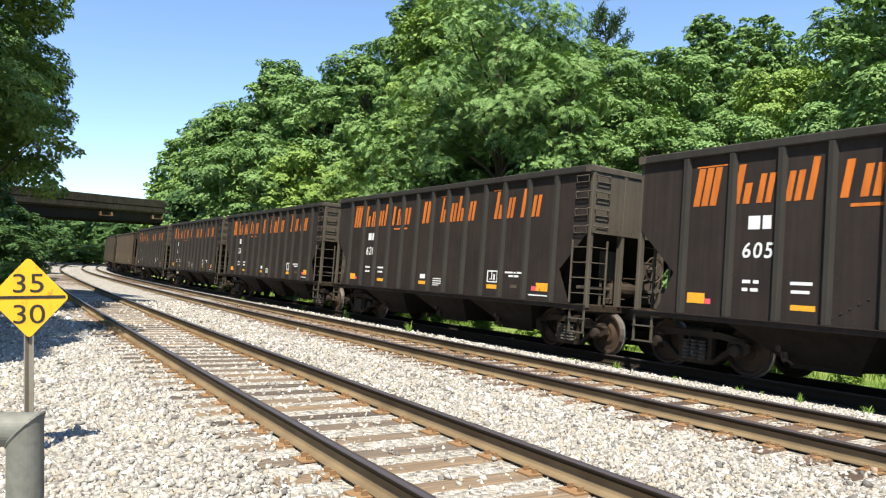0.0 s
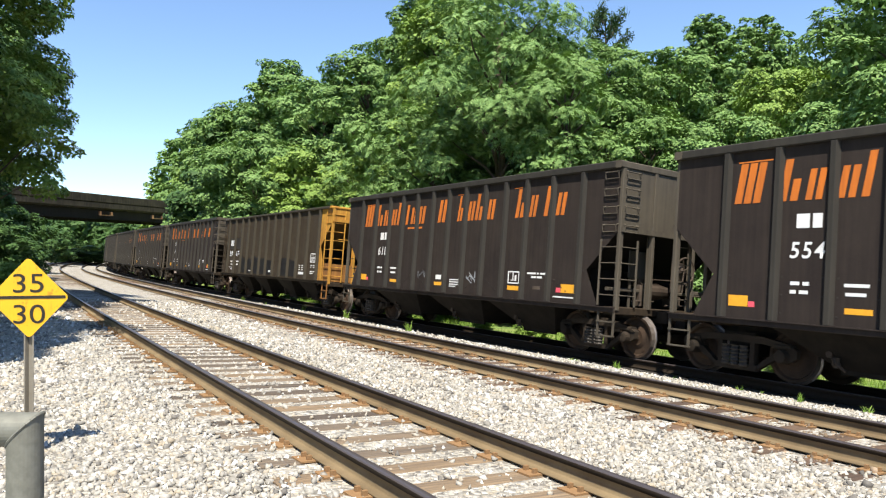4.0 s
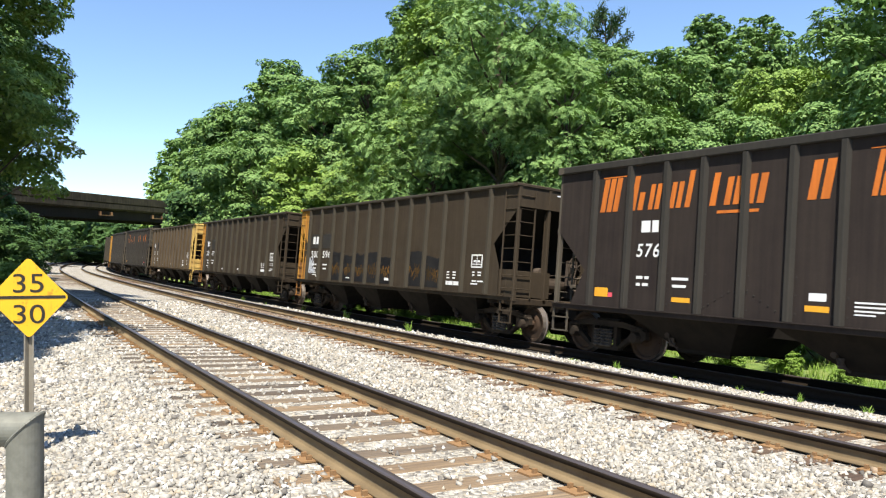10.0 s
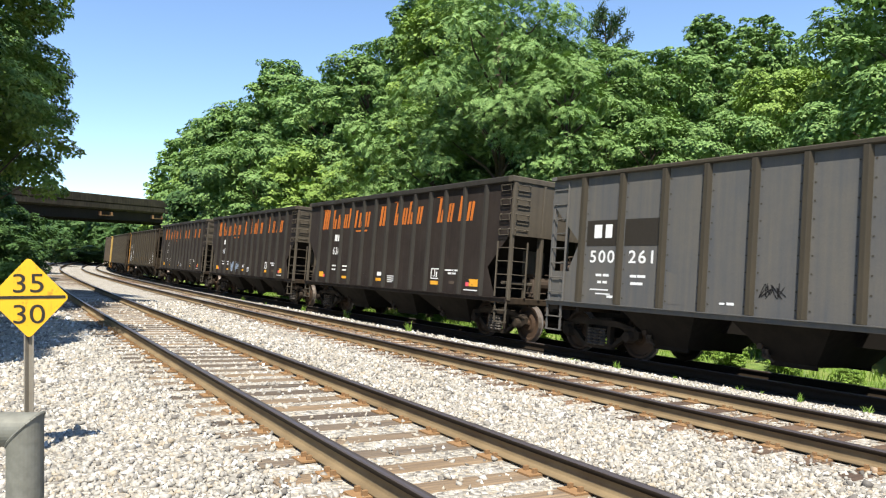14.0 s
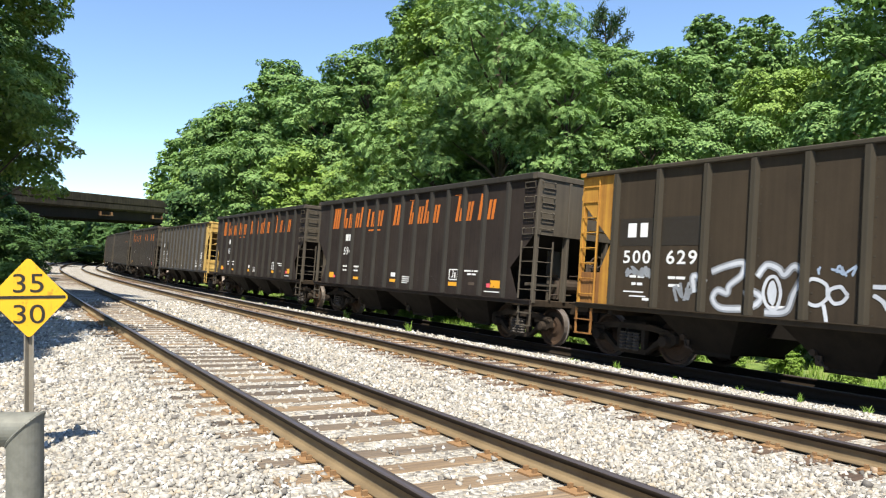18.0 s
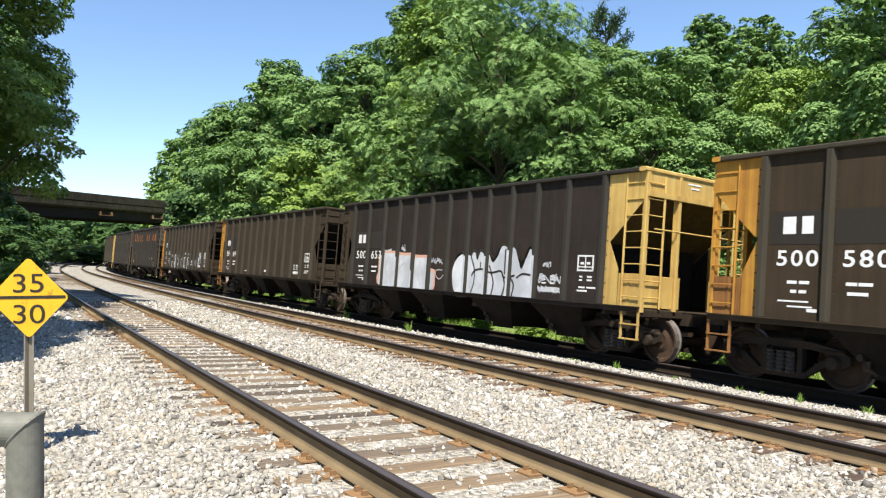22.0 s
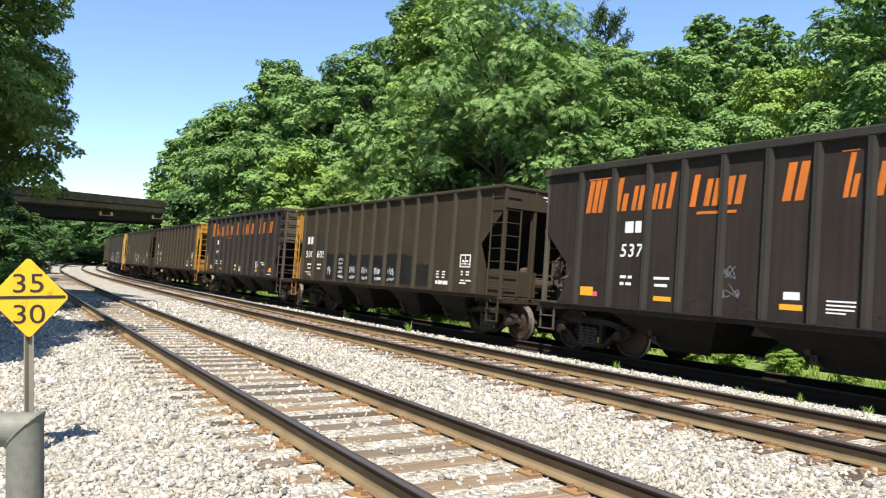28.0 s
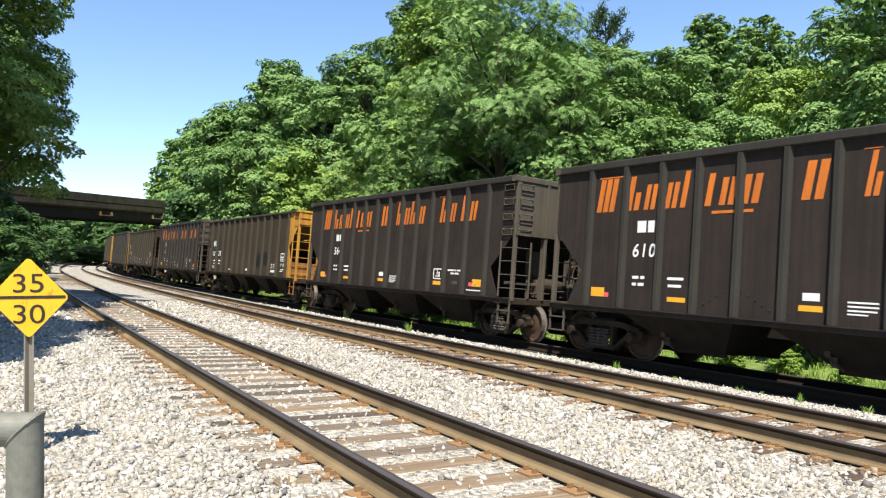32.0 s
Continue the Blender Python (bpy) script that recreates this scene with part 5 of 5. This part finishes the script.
    out.append(blades(rng, q, rng.normal(0, 1, (m, 3)), size * 2.0, 1.3))
    v = np.concatenate(out)
    return wood, v, np.arange(len(v)).reshape(-1, 3)


def conifer(seed, H, W):
    """A ragged conifer top: bare stem, few upswept limbs with needle brushes."""
    rng = np.random.default_rng(seed)
    wood = Shape()
    wood.tube((0, 0, -0.3), (0, 0, H * 0.97), 0.22, 8, r2=0.03)
    clumps = []
    for k in range(22):
        z = H * (0.60 + 0.37 * k / 22)
        r = W / 2 * (1.0 if k % 3 else 0.5) * (1.05 - 0.35 * (k / 22)) * rng.uniform(0.7, 1.1)
        a = k * 2.4
        tip = (r * math.cos(a), r * math.sin(a), z + r * 0.55)
        limb(wood, (0, 0, z), tip, 0.05, 0.012, rng)
        for u in (0.45, 0.6, 0.75, 0.9, 1.0):
            clumps.append((tip[0] * u, tip[1] * u, z + (tip[2] - z) * u, 0.26))
    v, f = leaf_cloud(rng, clumps, 34, 0.30, 1.0, -0.2, 4.5)
    return wood, v, f


# boughs, reach, flatness of a bough, compound leaves, share of the height that is bare
STYLE = {"oak": (25, 0.20, 0.58, False, 0.10), "maple": (25, 0.20, 0.64, False, 0.06), "ash": (25, 0.20, 0.46, True, 0.15), "tall": (36, 0.19, 0.7, False, 0.15), "locust": (21, 0.23, 0.42, True, 0.40),
         "poplar": (34, 0.15, 1.5, False, 0.10), "bough": (64, 0.13, 0.62, False, 0.12), "far": (18, 0.24, 0.7, False, 0.0)}
LEAF_PX = {"locust": 5.6, "ash": 5.8, "bough": 8.0, "far": 9.0, "tall": 5.6}


def tree(kindkey, px, depth, top_px, width_px, mat, label, name="tree", group="trees of the wood", leaf=None):
    """A tree at a bearing and depth, grown so that its crown reaches a given elevation and width."""
    x, y = at(px, depth)
    s_, d_ = nearest(x, y)
    z0 = float(ground_z(d_, s_))
    H = CAM_Z + (445 - top_px) * depth / 1320 - z0
    W = width_px * depth / 1320
    n, reach, flat, frond, bare = STYLE[kindkey]
    # a slender crown takes more, shorter boughs
    n = int(n * min(max(0.62 * H * (1 - bare) / W, 0.8), 1.9))
    wood, v, f = broadleaf(int(px * 7 + depth * 13) % 9973, H, W, H * bare, n, (leaf or LEAF_PX.get(kindkey, 5.8)) * depth / 1320, reach, flat, frond)
    t = thing(name, label, "tree", group, m=pose(x, y, z0))
    part("trunk", wood.mesh("trunk", M_BARK), t)
    part("crown", raw_mesh("crown", v, f, mat), t)
    return t


_ls = np.linspace(-60, 420, 481)
_lx, _ly, _ = line_at(_ls, D[3])


def nearest(x, y):
    """Distance along and across the line of a plan point."""
    i = int(np.argmin((_lx - x) ** 2 + (_ly - y) ** 2))
    h = float(np.interp(_ls[i], _g, _h))
    return _ls[i], D[3] + (x - _lx[i]) * math.cos(h) - (y - _ly[i]) * math.sin(h)


w_, v_, f_ = broadleaf(16, 3.6, 4.4, -0.2, 14, 0.17, 0.25, 0.7)
BUSH = (w_.mesh("stem", M_BARK), raw_mesh("crown", v_, f_, M_LEAF))
w_, v_, f_ = conifer(21, 12, 4)
FIR = (w_.mesh("trunk", M_BARK), raw_mesh("crown", v_, f_, M_NEEDLE))

G1, G2, G3 = "leafy green deciduous tree at the wood's edge", "light green young deciduous tree beside the line", "dark green dense deciduous tree"
for row in [("tall", 780, 38, -60, 210, M_LEAF, G1), ("locust", 880, 29, -25, 330, M_LEAF, G1), ("oak", 855, 34, 262, 200, M_LEAF_SHADE, G3), ("oak", 945, 34, 255, 200, M_LEAF_SHADE, G3), ("oak", 1045, 35, 245, 200, M_LEAF_SHADE, G3), ("oak", 775, 35, 8, 170, M_LEAF_LIGHT, G2), ("oak", 1070, 31, 78, 270, M_LEAF, G1), ("locust", 1000, 26, 105, 210, M_LEAF, G1),
            ("maple", 650, 44, 92, 190, M_LEAF, G1), ("oak", 570, 58, 136, 190, M_LEAF, G3), ("tall", 495, 62, 112, 140, M_LEAF, G3),
            ("oak", 420, 66, 186, 170, M_LEAF, G1), ("maple", 378, 78, 206, 150, M_LEAF, G1), ("oak", 356, 92, 220, 95, M_LEAF_LIGHT, G2), ("maple", 282, 150, 308, 56, M_LEAF_LIGHT, G2), ("oak", 318, 150, 240, 90, M_LEAF, G1),
            ] + [("maple", 560, 44, 262, 180, M_LEAF_LIGHT, G2), ("maple", 440, 54, 240, 190, M_LEAF, G1), ("ash", 690, 36, 200, 200, M_LEAF, G1), ("maple", 378, 66, 300, 120, M_LEAF_LIGHT, G2),
            ("poplar", 1255, 36, 30, 130, M_LEAF, G1), ("poplar", 1350, 38, 36, 150, M_LEAF, G1), ("oak", 1180, 33, 85, 180, M_LEAF, G1), ("maple", 1410, 27, 118, 250, M_LEAF_LIGHT, G2), ("maple", 1270, 25, 200, 220, M_LEAF, G1),
            ] + [("oak", 1650, 22, -120, 400, M_LEAF, G3, "tree", "trees of the wood", 8.5), ("oak", 1480, 34, 100, 200, M_LEAF, G1), ("maple", 1150, 25, 210, 200, M_LEAF, G1), ("ash", 760, 31, 190, 220, M_LEAF, G1), ("maple", 640, 38, 280, 180, M_LEAF_LIGHT, G2),
            ("bough", -388, 19, -560, 860, M_LEAF, G3), ("bough", -204, 24, -190, 610, M_LEAF_LIGHT, G3), ("maple", -85, 52, 250, 200, M_LEAF_SHADE, G3), ("oak", -110, 40, 120, 240, M_LEAF_SHADE, G3), ("maple", -45, 55, 330, 120, M_LEAF_SHADE, G3), ("oak", -90, 70, 300, 160, M_LEAF_SHADE, G3)]:
    tree(*row)
wood, v_, f_ = broadleaf(77, 12.5, 9.4, 3.2, 44, 0.12, 0.16, 0.6)
near_tree = thing("tree", "dark green leafy tree on the bank beside the sign", "tree", "trees of the wood", m=pose(-4.5, 14.3, float(ground_z(-4.5, 14.3))))
part("trunk", wood.mesh("trunk", M_BARK), near_tree)
part("crown", raw_mesh("crown", v_, f_, M_LEAF), near_tree)
x, y = at(1072, 40)
fir = thing("conifer", "dark ragged conifer top rising over the wood", "tree", "trees of the wood", m=pose(x, y, float(ground_z(nearest(x, y)[1])), 0, 0, 200) @ Matrix.Diagonal((0.9, 0.9, (CAM_Z + 431 * 40 / 1320 - float(ground_z(nearest(x, y)[1]))) / 12, 1)))
part("trunk", FIR[0], fir)
part("crown", FIR[1], fir)
for px in range(40, 420, 24):
    tree("far", px, 165 + (px * 7) % 50, 372 + (px * 13) % 22, 105, M_LEAF_SHADE if px % 48 else M_LEAF, "distant green tree beyond the bridge", group="far trees")
SKYLINE = [(240, 310), (310, 215), (400, 185), (450, 172), (500, 115), (590, 133), (620, 98), (680, 62), (740, 0), (980, 10), (990, 80), (1110, 85), (1160, 98), (1250, 45), (1300, 80), (1350, 52), (1420, 78), (1450, 130), (1480, 150), (1520, 0), (1568, -20)]
for px in range(430, 1640, 85):
    top = float(np.interp(px, [p[0] for p in SKYLINE], [p[1] for p in SKYLINE])) + 45
    tree("far", px, 66 - 22 * (px - 430) / 1200, top, 200, M_LEAF_SHADE, "dark green tree deeper in the wood")
rb = random.Random(5)
for i in range(34):
    s = -2 + i * 3.1
    x, y, _ = line_at(s, 19.3 + rb.uniform(-1.0, 1.2))
    px = 784 + 1320 * (x * math.cos(radians(YAW)) - y * math.sin(radians(YAW))) / (x * math.sin(radians(YAW)) + y * math.cos(radians(YAW)))
    depth = float(x * math.sin(radians(YAW)) + y * math.cos(radians(YAW)))
    if depth > 5:
        b = thing("shrub", "dense green shrub at the foot of the wood", "shrub", "shrubs along the wood")
        k_ = rb.uniform(0.8, 1.3)
        b.matrix_basis = pose(float(x), float(y), float(ground_z(19)) - 0.1, 0, 0, rb.uniform(0, 360)) @ Matrix.Diagonal((k_, k_, k_ * rb.uniform(0.8, 1.3), 1))
        part("stem", BUSH[0], b)
        part("crown", BUSH[1], b)

key = ("bush", "weed")
_meshes[key] = BUSH[1].copy()
_meshes[key].materials.clear()
_meshes[key].materials.append(M_WEED)
for i in range(26):
    s = 1.0 + i * 1.35 + rb.uniform(-0.5, 0.5)
    d_ = rb.uniform(14.5, 16.6)
    x, y, _ = line_at(s, d_)
    k_ = rb.uniform(0.09, 0.19)
    b = thing("weed_plant", "bright green leafy weed in the grass", "weed", "leafy weeds behind the train", m=pose(float(x), float(y), float(ground_z(d_, s)) - 0.02, 0, 0, rb.uniform(0, 360)) @ Matrix.Diagonal((k_ * 1.2, k_ * 1.2, k_, 1)))
    part("stem", BUSH[0], b)
    part("leaves", _meshes[key], b)

for px, dep, w, h, mt in [(-30, 36, 5, 3.2, 1), (-10, 40, 5, 3.6, 1), (15, 46, 5, 4.4, 1), (30, 58, 6, 4.0, 1), (0, 60, 7, 4.2, 1), (25, 33, 2.4, 1.3, 0), (100, 118, 7, 2.6, 0), (125, 112, 7, 2.2, 0), (150, 116, 8, 2.8, 0), (172, 122, 6, 2.4, 0), (205, 140, 8, 4, 1), (60, 90, 8, 4.5, 1), (90, 130, 9, 6, 1)]:
    x, y = at(px, dep)
    s_, d_ = nearest(x, y)
    b = thing("shrub", "light green bush beyond the tracks" if mt == 0 else "dark green shrub in the shade", "shrub", "bushes beyond the tracks")
    b.matrix_basis = pose(x, y, float(ground_z(d_, s_)) - 0.1, 0, 0, px * 7 % 360) @ Matrix.Diagonal((w / 4.4, w / 4.4, h / 3.6, 1))
    part("stem", BUSH[0], b)
    key = ("bush", "light" if mt == 0 else "dark")
    if key not in _meshes:
        _meshes[key] = BUSH[1].copy()
        _meshes[key].materials.clear()
        _meshes[key].materials.append(M_LEAF_LIGHT if mt == 0 else M_LEAF_SHADE)
    part("crown", _meshes[key], b)

# ---------------------------------------------------------------- overpass
BR = thing("road_bridge", "old concrete and steel road overpass across the tracks", "bridge")
xa, ya = at(20, 90)
xb, yb = at(300, 120)
ang = math.degrees(math.atan2(yb - ya, xb - xa))
bl = math.hypot(xb - xa, yb - ya)
bm0 = pose(xa, ya, CAM_Z, 0, 0, ang)
part("deck", Shape().box(-40, bl + 14, 0, 9, 5.9, 6.9).box(-40, bl + 14, -0.35, 0.0, 6.1, 6.75).mesh("deck", M_CONCRETE), BR, bm0)
part("parapet", Shape().bevelled(-40, bl + 14, -0.3, 0.0, 6.9, 8.0, 0.05).mesh("parapet", M_CONCRETE), BR, bm0)
part("parapet", Shape().bevelled(-40, bl + 14, 9.0, 9.3, 6.9, 8.0, 0.05).mesh("parapet", M_CONCRETE), BR, bm0)
for y in (0.5, 3.0, 5.5, 8.0):
    g = Shape().box(-40, bl + 14, y, y + 0.04, 4.6, 5.9).box(-40, bl + 14, y - 0.2, y + 0.24, 4.55, 4.63)
    part("girder", g.mesh("girder", M_GIRDER), BR, bm0)
for xx in (16.0, 27.5):
    part('drip_tray', Shape().box(xx - 1.2, xx + 1.2, -0.6, 0.0, 5.05, 5.15).box(xx - 1.2, xx - 1.1, -0.5, 0.0, 5.15, 5.6).box(xx + 1.1, xx + 1.2, -0.5, 0.0, 5.15, 5.6).mesh('drip_tray', M_PLATE), BR, bm0, 'rusty steel tray under the deck')
for xx in (-12, bl + 9):
    part("abutment", Shape().box(xx - 1.0, xx + 1.0, 0, 9, -4.5, 4.55).mesh("abutment", M_CONCRETE), BR, bm0)

# ---------------------------------------------------------------- loose ballast, weeds and grass
ROCK = np.array([(1, 0, 0), (-1, 0, 0), (0, 1, 0), (0, -1, 0), (0, 0, 1), (0, 0, -1)], float)
ROCK_F = np.array([(0, 2, 4), (2, 1, 4), (1, 3, 4), (3, 0, 4), (2, 0, 5), (1, 2, 5), (3, 1, 5), (0, 3, 5)])


def stones(rng, s0, s1, d0, d1, density, size):
    n = int((s1 - s0) * (d1 - d0) * density)
    s, d = rng.uniform(s0, s1, n), rng.uniform(d0, d1, n)
    keep = np.ones(n, bool)
    over = np.zeros(n)
    for t in (1, 2):
        c = d - D[t] - DRIFT[t] * (s - 10)
        for e in (-0.7525, 0.7525):
            keep &= np.abs(c - e) > 0.095
        inner = np.abs(c) < 1.33
        ts = np.array(tie_s[t])
        gap = np.abs(s[:, None] - ts[None, :]).min(1)
        ontie = inner & (gap < 0.135)
        outer = np.abs(c) > 0.9
        keep &= ~(ontie & (rng.random(n) < np.where(outer, 0.72, 0.94)))
        over = np.where(inner, np.where(ontie, 0.012, -0.02), over)
    c2 = d - D[2] - DRIFT[2] * (s - 10)
    inner_all = (np.abs(c2) < 1.02 + rng.uniform(-0.28, 0.28, n))[keep]
    s, d, over = s[keep], d[keep], over[keep]
    n = len(s)
    x, y, _ = line_at(s, d)
    z = ground_z(d, s) + over + rng.uniform(-0.018, 0.010, n)
    v = ROCK[None] + rng.uniform(-0.42, 0.42, (n, 6, 3))
    v *= (size * rng.uniform(0.45, 1.15, (n, 1, 1))) * rng.uniform(0.5, 1.35, (n, 1, 3)) * 0.64
    a = rng.normal(0, 1, (n, 4))
    a /= np.linalg.norm(a, axis=1, keepdims=True)
    w, i, j, k = a.T
    R = np.stack([1 - 2 * (j * j + k * k), 2 * (i * j - k * w), 2 * (i * k + j * w), 2 * (i * j + k * w), 1 - 2 * (i * i + k * k), 2 * (j * k - i * w),
                  2 * (i * k - j * w), 2 * (j * k + i * w), 1 - 2 * (i * i + j * j)], 1).reshape(n, 3, 3)
    v = np.einsum("nij,nkj->nki", R, v) + np.stack([x, y, z], 1)[:, None, :]
    f = ROCK_F[None] + (np.arange(n) * 6)[:, None, None]
    return v.reshape(-1, 3), f.reshape(-1, 3), inner_all


rng = np.random.default_rng(3)
heap = {False: ([], [], [0]), True: ([], [], [0])}
for args in [(1.2, 6, -2.5, 5.4, 900, 0.05), (6, 10, -4.2, 5.4, 560, 0.056), (10, 16, -4.2, 5.4, 290, 0.066), (-1, 8, 5.4, 10.75, 600, 0.054), (8, 16, 5.4, 10.75, 300, 0.064), (16, 30, -4, 10.75, 75, 0.085)]:
    v, f, dirt = stones(rng, *args)
    v = v.reshape(-1, 6, 3)
    for key in heap:
        pick = v[dirt == key]
        hv, hf, ho = heap[key]
        hv.append(pick.reshape(-1, 3))
        hf.append((ROCK_F[None] + (np.arange(len(pick)) * 6)[:, None, None] + ho[0]).reshape(-1, 3))
        ho[0] += len(pick) * 6
tagged(new("ballast", raw_mesh("ballast", np.concatenate(heap[False][0]), np.concatenate(heap[False][1]), M_BALLAST)), "pale crushed limestone ballast stones around the tracks", "gravel", kind="stuff")
tagged(new("ballast", raw_mesh("ballast", np.concatenate(heap[True][0]), np.concatenate(heap[True][1]), M_DIRTY)), "rust-stained brown ballast stones between the rails", "gravel", kind="stuff")


def grass_blades(rng, x, y, z, h, w):
    n = len(x)
    a = rng.uniform(0, 6.283, n)
    lean = rng.uniform(0.1, 0.6, n) * h
    b = a + rng.uniform(-1, 1, n)
    p = np.stack([x, y, z], 1)
    sd = np.stack([np.cos(a), np.sin(a), 0 * a], 1) * (w / 2)[:, None]
    mid = p + np.stack([np.cos(b) * lean * 0.35, np.sin(b) * lean * 0.35, h * 0.6], 1)
    tip = p + np.stack([np.cos(b) * lean, np.sin(b) * lean, h], 1)
    v = np.stack([p - sd, p + sd, mid + sd * 0.8, mid - sd * 0.8, tip + sd * 0.1, tip - sd * 0.1], 1).reshape(-1, 3)
    i = (np.arange(n) * 6)[:, None]
    f = np.concatenate([i + np.array([[0, 1, 2, 3]]), i + np.array([[3, 2, 4, 5]])], 0)
    return v, f


n = 36000
s, d = rng.uniform(-2, 60, n), 13.9 + 6.0 * rng.random(n) ** 0.8
x, y, _ = line_at(s, d)
keep = np.array([noise.noise((a * 0.5, b * 0.5, 3)) > -0.08 for a, b in zip(x, y)])
v, f = grass_blades(rng, x[keep], y[keep], ground_z(d, s)[keep] - 0.02, rng.uniform(0.05, 0.24, keep.sum()), rng.uniform(0.012, 0.038, keep.sum()))
tagged(new("grass", raw_mesh("grass", v, f, M_WEED)), "bright green rough grass and weeds behind the train", "grass", kind="stuff")
for px, py, h in [(385, 512, 0.75), (365, 508, 0.5), (537, 545, 0.4), (612, 558, 0.55), (724, 585, 0.5), (1010, 635, 0.18), (1022, 637, 0.16), (1092, 648, 0.3), (1195, 662, 0.15), (1310, 683, 0.2), (1416, 712, 0.28), (1347, 690, 0.15),
                  (1536, 722, 0.24), (100, 604, 0.12), (430, 528, 0.3), (470, 536, 0.25)]:
    h *= 0.66
    dep = 1320 * (CAM_Z + 0.66) / (py - 445)
    x, y = at(px, dep)
    m = 26
    v, f = grass_blades(rng, rng.normal(0, h * 0.16, m), rng.normal(0, h * 0.16, m), np.zeros(m) - 0.03, rng.uniform(0.4, 1.05, m) * h, rng.uniform(0.015, 0.035, m) * (0.6 + h))
    s_, d_ = nearest(x, y)
    thing("weed_tuft", "small green weed tuft growing in the ballast", "weed", "weeds along the track", m=pose(x, y, float(ground_z(d_, s_))), me=raw_mesh("weed_tuft", v, f, M_WEED))

# ---------------------------------------------------------------- sign and railing
def flat_digits(text, size, mat, bold=0.01):
    cu = bpy.data.curves.new("numerals", "FONT")
    cu.body, cu.size, cu.offset, cu.align_x = text, size, bold, "CENTER"
    tmp = bpy.data.objects.new("numerals", cu)
    me = bpy.data.meshes.new_from_object(tmp)
    bpy.data.objects.remove(tmp)
    bpy.data.curves.remove(cu)
    me.transform(Matrix(((1, 0, 0, 0), (0, 0, -1, 0), (0, 1, 0, 0), (0, 0, 0, 1))))
    me.materials.clear()
    me.materials.append(mat)
    return me


SIGN_Z = 6.2
sx, sy = at(51, SIGN_Z)
sign = thing("speed_sign", "stained yellow diamond speed limit sign on a steel post", "sign", m=pose(sx, sy, 0, 0, 0, -YAW))
TILT = pose(0, 0, 0, 0, -0.8, 0)
zc = CAM_Z + (445 - 527) * SIGN_Z / 1320
r = 72 * SIGN_Z / 1320
ring = []
for k in range(4):
    a = math.pi / 2 * k
    for j in range(-3, 4):
        q = a + j * math.pi / 12
        cx, cz = (r - 0.05) * math.cos(a), (r - 0.05) * math.sin(a)
        ring.append((cx + 0.036 * math.cos(q), cz + 0.036 * math.sin(q)))
part("plate", Shape().prism(ring, "y", -0.004, 0.0).mesh("plate", M_SIGN), sign, pose(0, 0, zc) @ TILT)
part("speed_figure", flat_digits("35", 0.225, M_INK, 0.0), sign, pose(0, 0, zc) @ TILT @ pose(0, -0.007, 0.045) @ Matrix.Diagonal((1.3, 1, 1, 1)))
part("speed_figure", flat_digits("30", 0.225, M_INK, 0.0), sign, pose(0, 0, zc) @ TILT @ pose(0, -0.007, -0.212) @ Matrix.Diagonal((1.3, 1, 1, 1)))
part("bar", Shape().box(-r + 0.03, r - 0.03, -0.008, -0.004, -0.012, 0.012).mesh("bar", M_INK), sign, pose(0, 0, zc + 0.005) @ TILT)
post = Shape()
post.prism([(-0.042, 0.0), (-0.03, 0.0), (-0.018, 0.035), (0.018, 0.035), (0.03, 0.0), (0.042, 0.0), (0.042, 0.006), (0.03, 0.008), (0.02, 0.043), (-0.02, 0.043), (-0.03, 0.008), (-0.042, 0.006)], "z", -0.5, zc + 0.1)
part("post", post.mesh("post", M_POST), sign)

PZ = 1.36
px_, py_ = at(45, PZ)
pz_ = CAM_Z - (760 - 445) * PZ / 1320
rail_ = thing("pipe_railing", "grey galvanised steel pipe railing with a welded corner", "railing", m=pose(px_, py_, 0, 0, 0, -YAW))
R0 = 0.031


def mitred(n=32):
    """Two pipes cut at 45 degrees and welded at the corner."""
    up, flat = Shape(), Shape()
    vu, vf = [], []
    for k in range(n):
        c, s_ = R0 * math.cos(6.28319 * k / n), R0 * math.sin(6.28319 * k / n)
        vu += [(c, s_, -0.25), (c, s_, pz_ + c - 0.001)]
        vf += [(-2.2, s_, pz_ + c + 0.012), (c - 0.001, s_, pz_ + c)]
    f = [(2 * k, 2 * ((k + 1) % n), 2 * ((k + 1) % n) + 1, 2 * k + 1) for k in range(n)]
    up.add(vu, f + [tuple(range(1, 2 * n, 2)), tuple(range(2 * n - 2, -1, -2))])
    flat.add(vf, f + [tuple(range(1, 2 * n, 2)), tuple(range(2 * n - 2, -1, -2))])
    return up, flat


up_, flat_ = mitred()
part("post", up_.mesh("post", M_GALV), rail_)
part("top_rail", flat_.mesh("top_rail", M_GALV), rail_)
weld = Shape()
for k in range(24):
    a, b_ = 6.28319 * k / 24, 6.28319 * (k + 1) / 24
    weld.tube((R0 * math.cos(a), R0 * math.sin(a), pz_ + R0 * math.cos(a)), (R0 * math.cos(b_), R0 * math.sin(b_), pz_ + R0 * math.cos(b_)), 0.0028, 6)
part("weld_bead", weld.mesh("weld_bead", M_GALV), rail_)



motions()
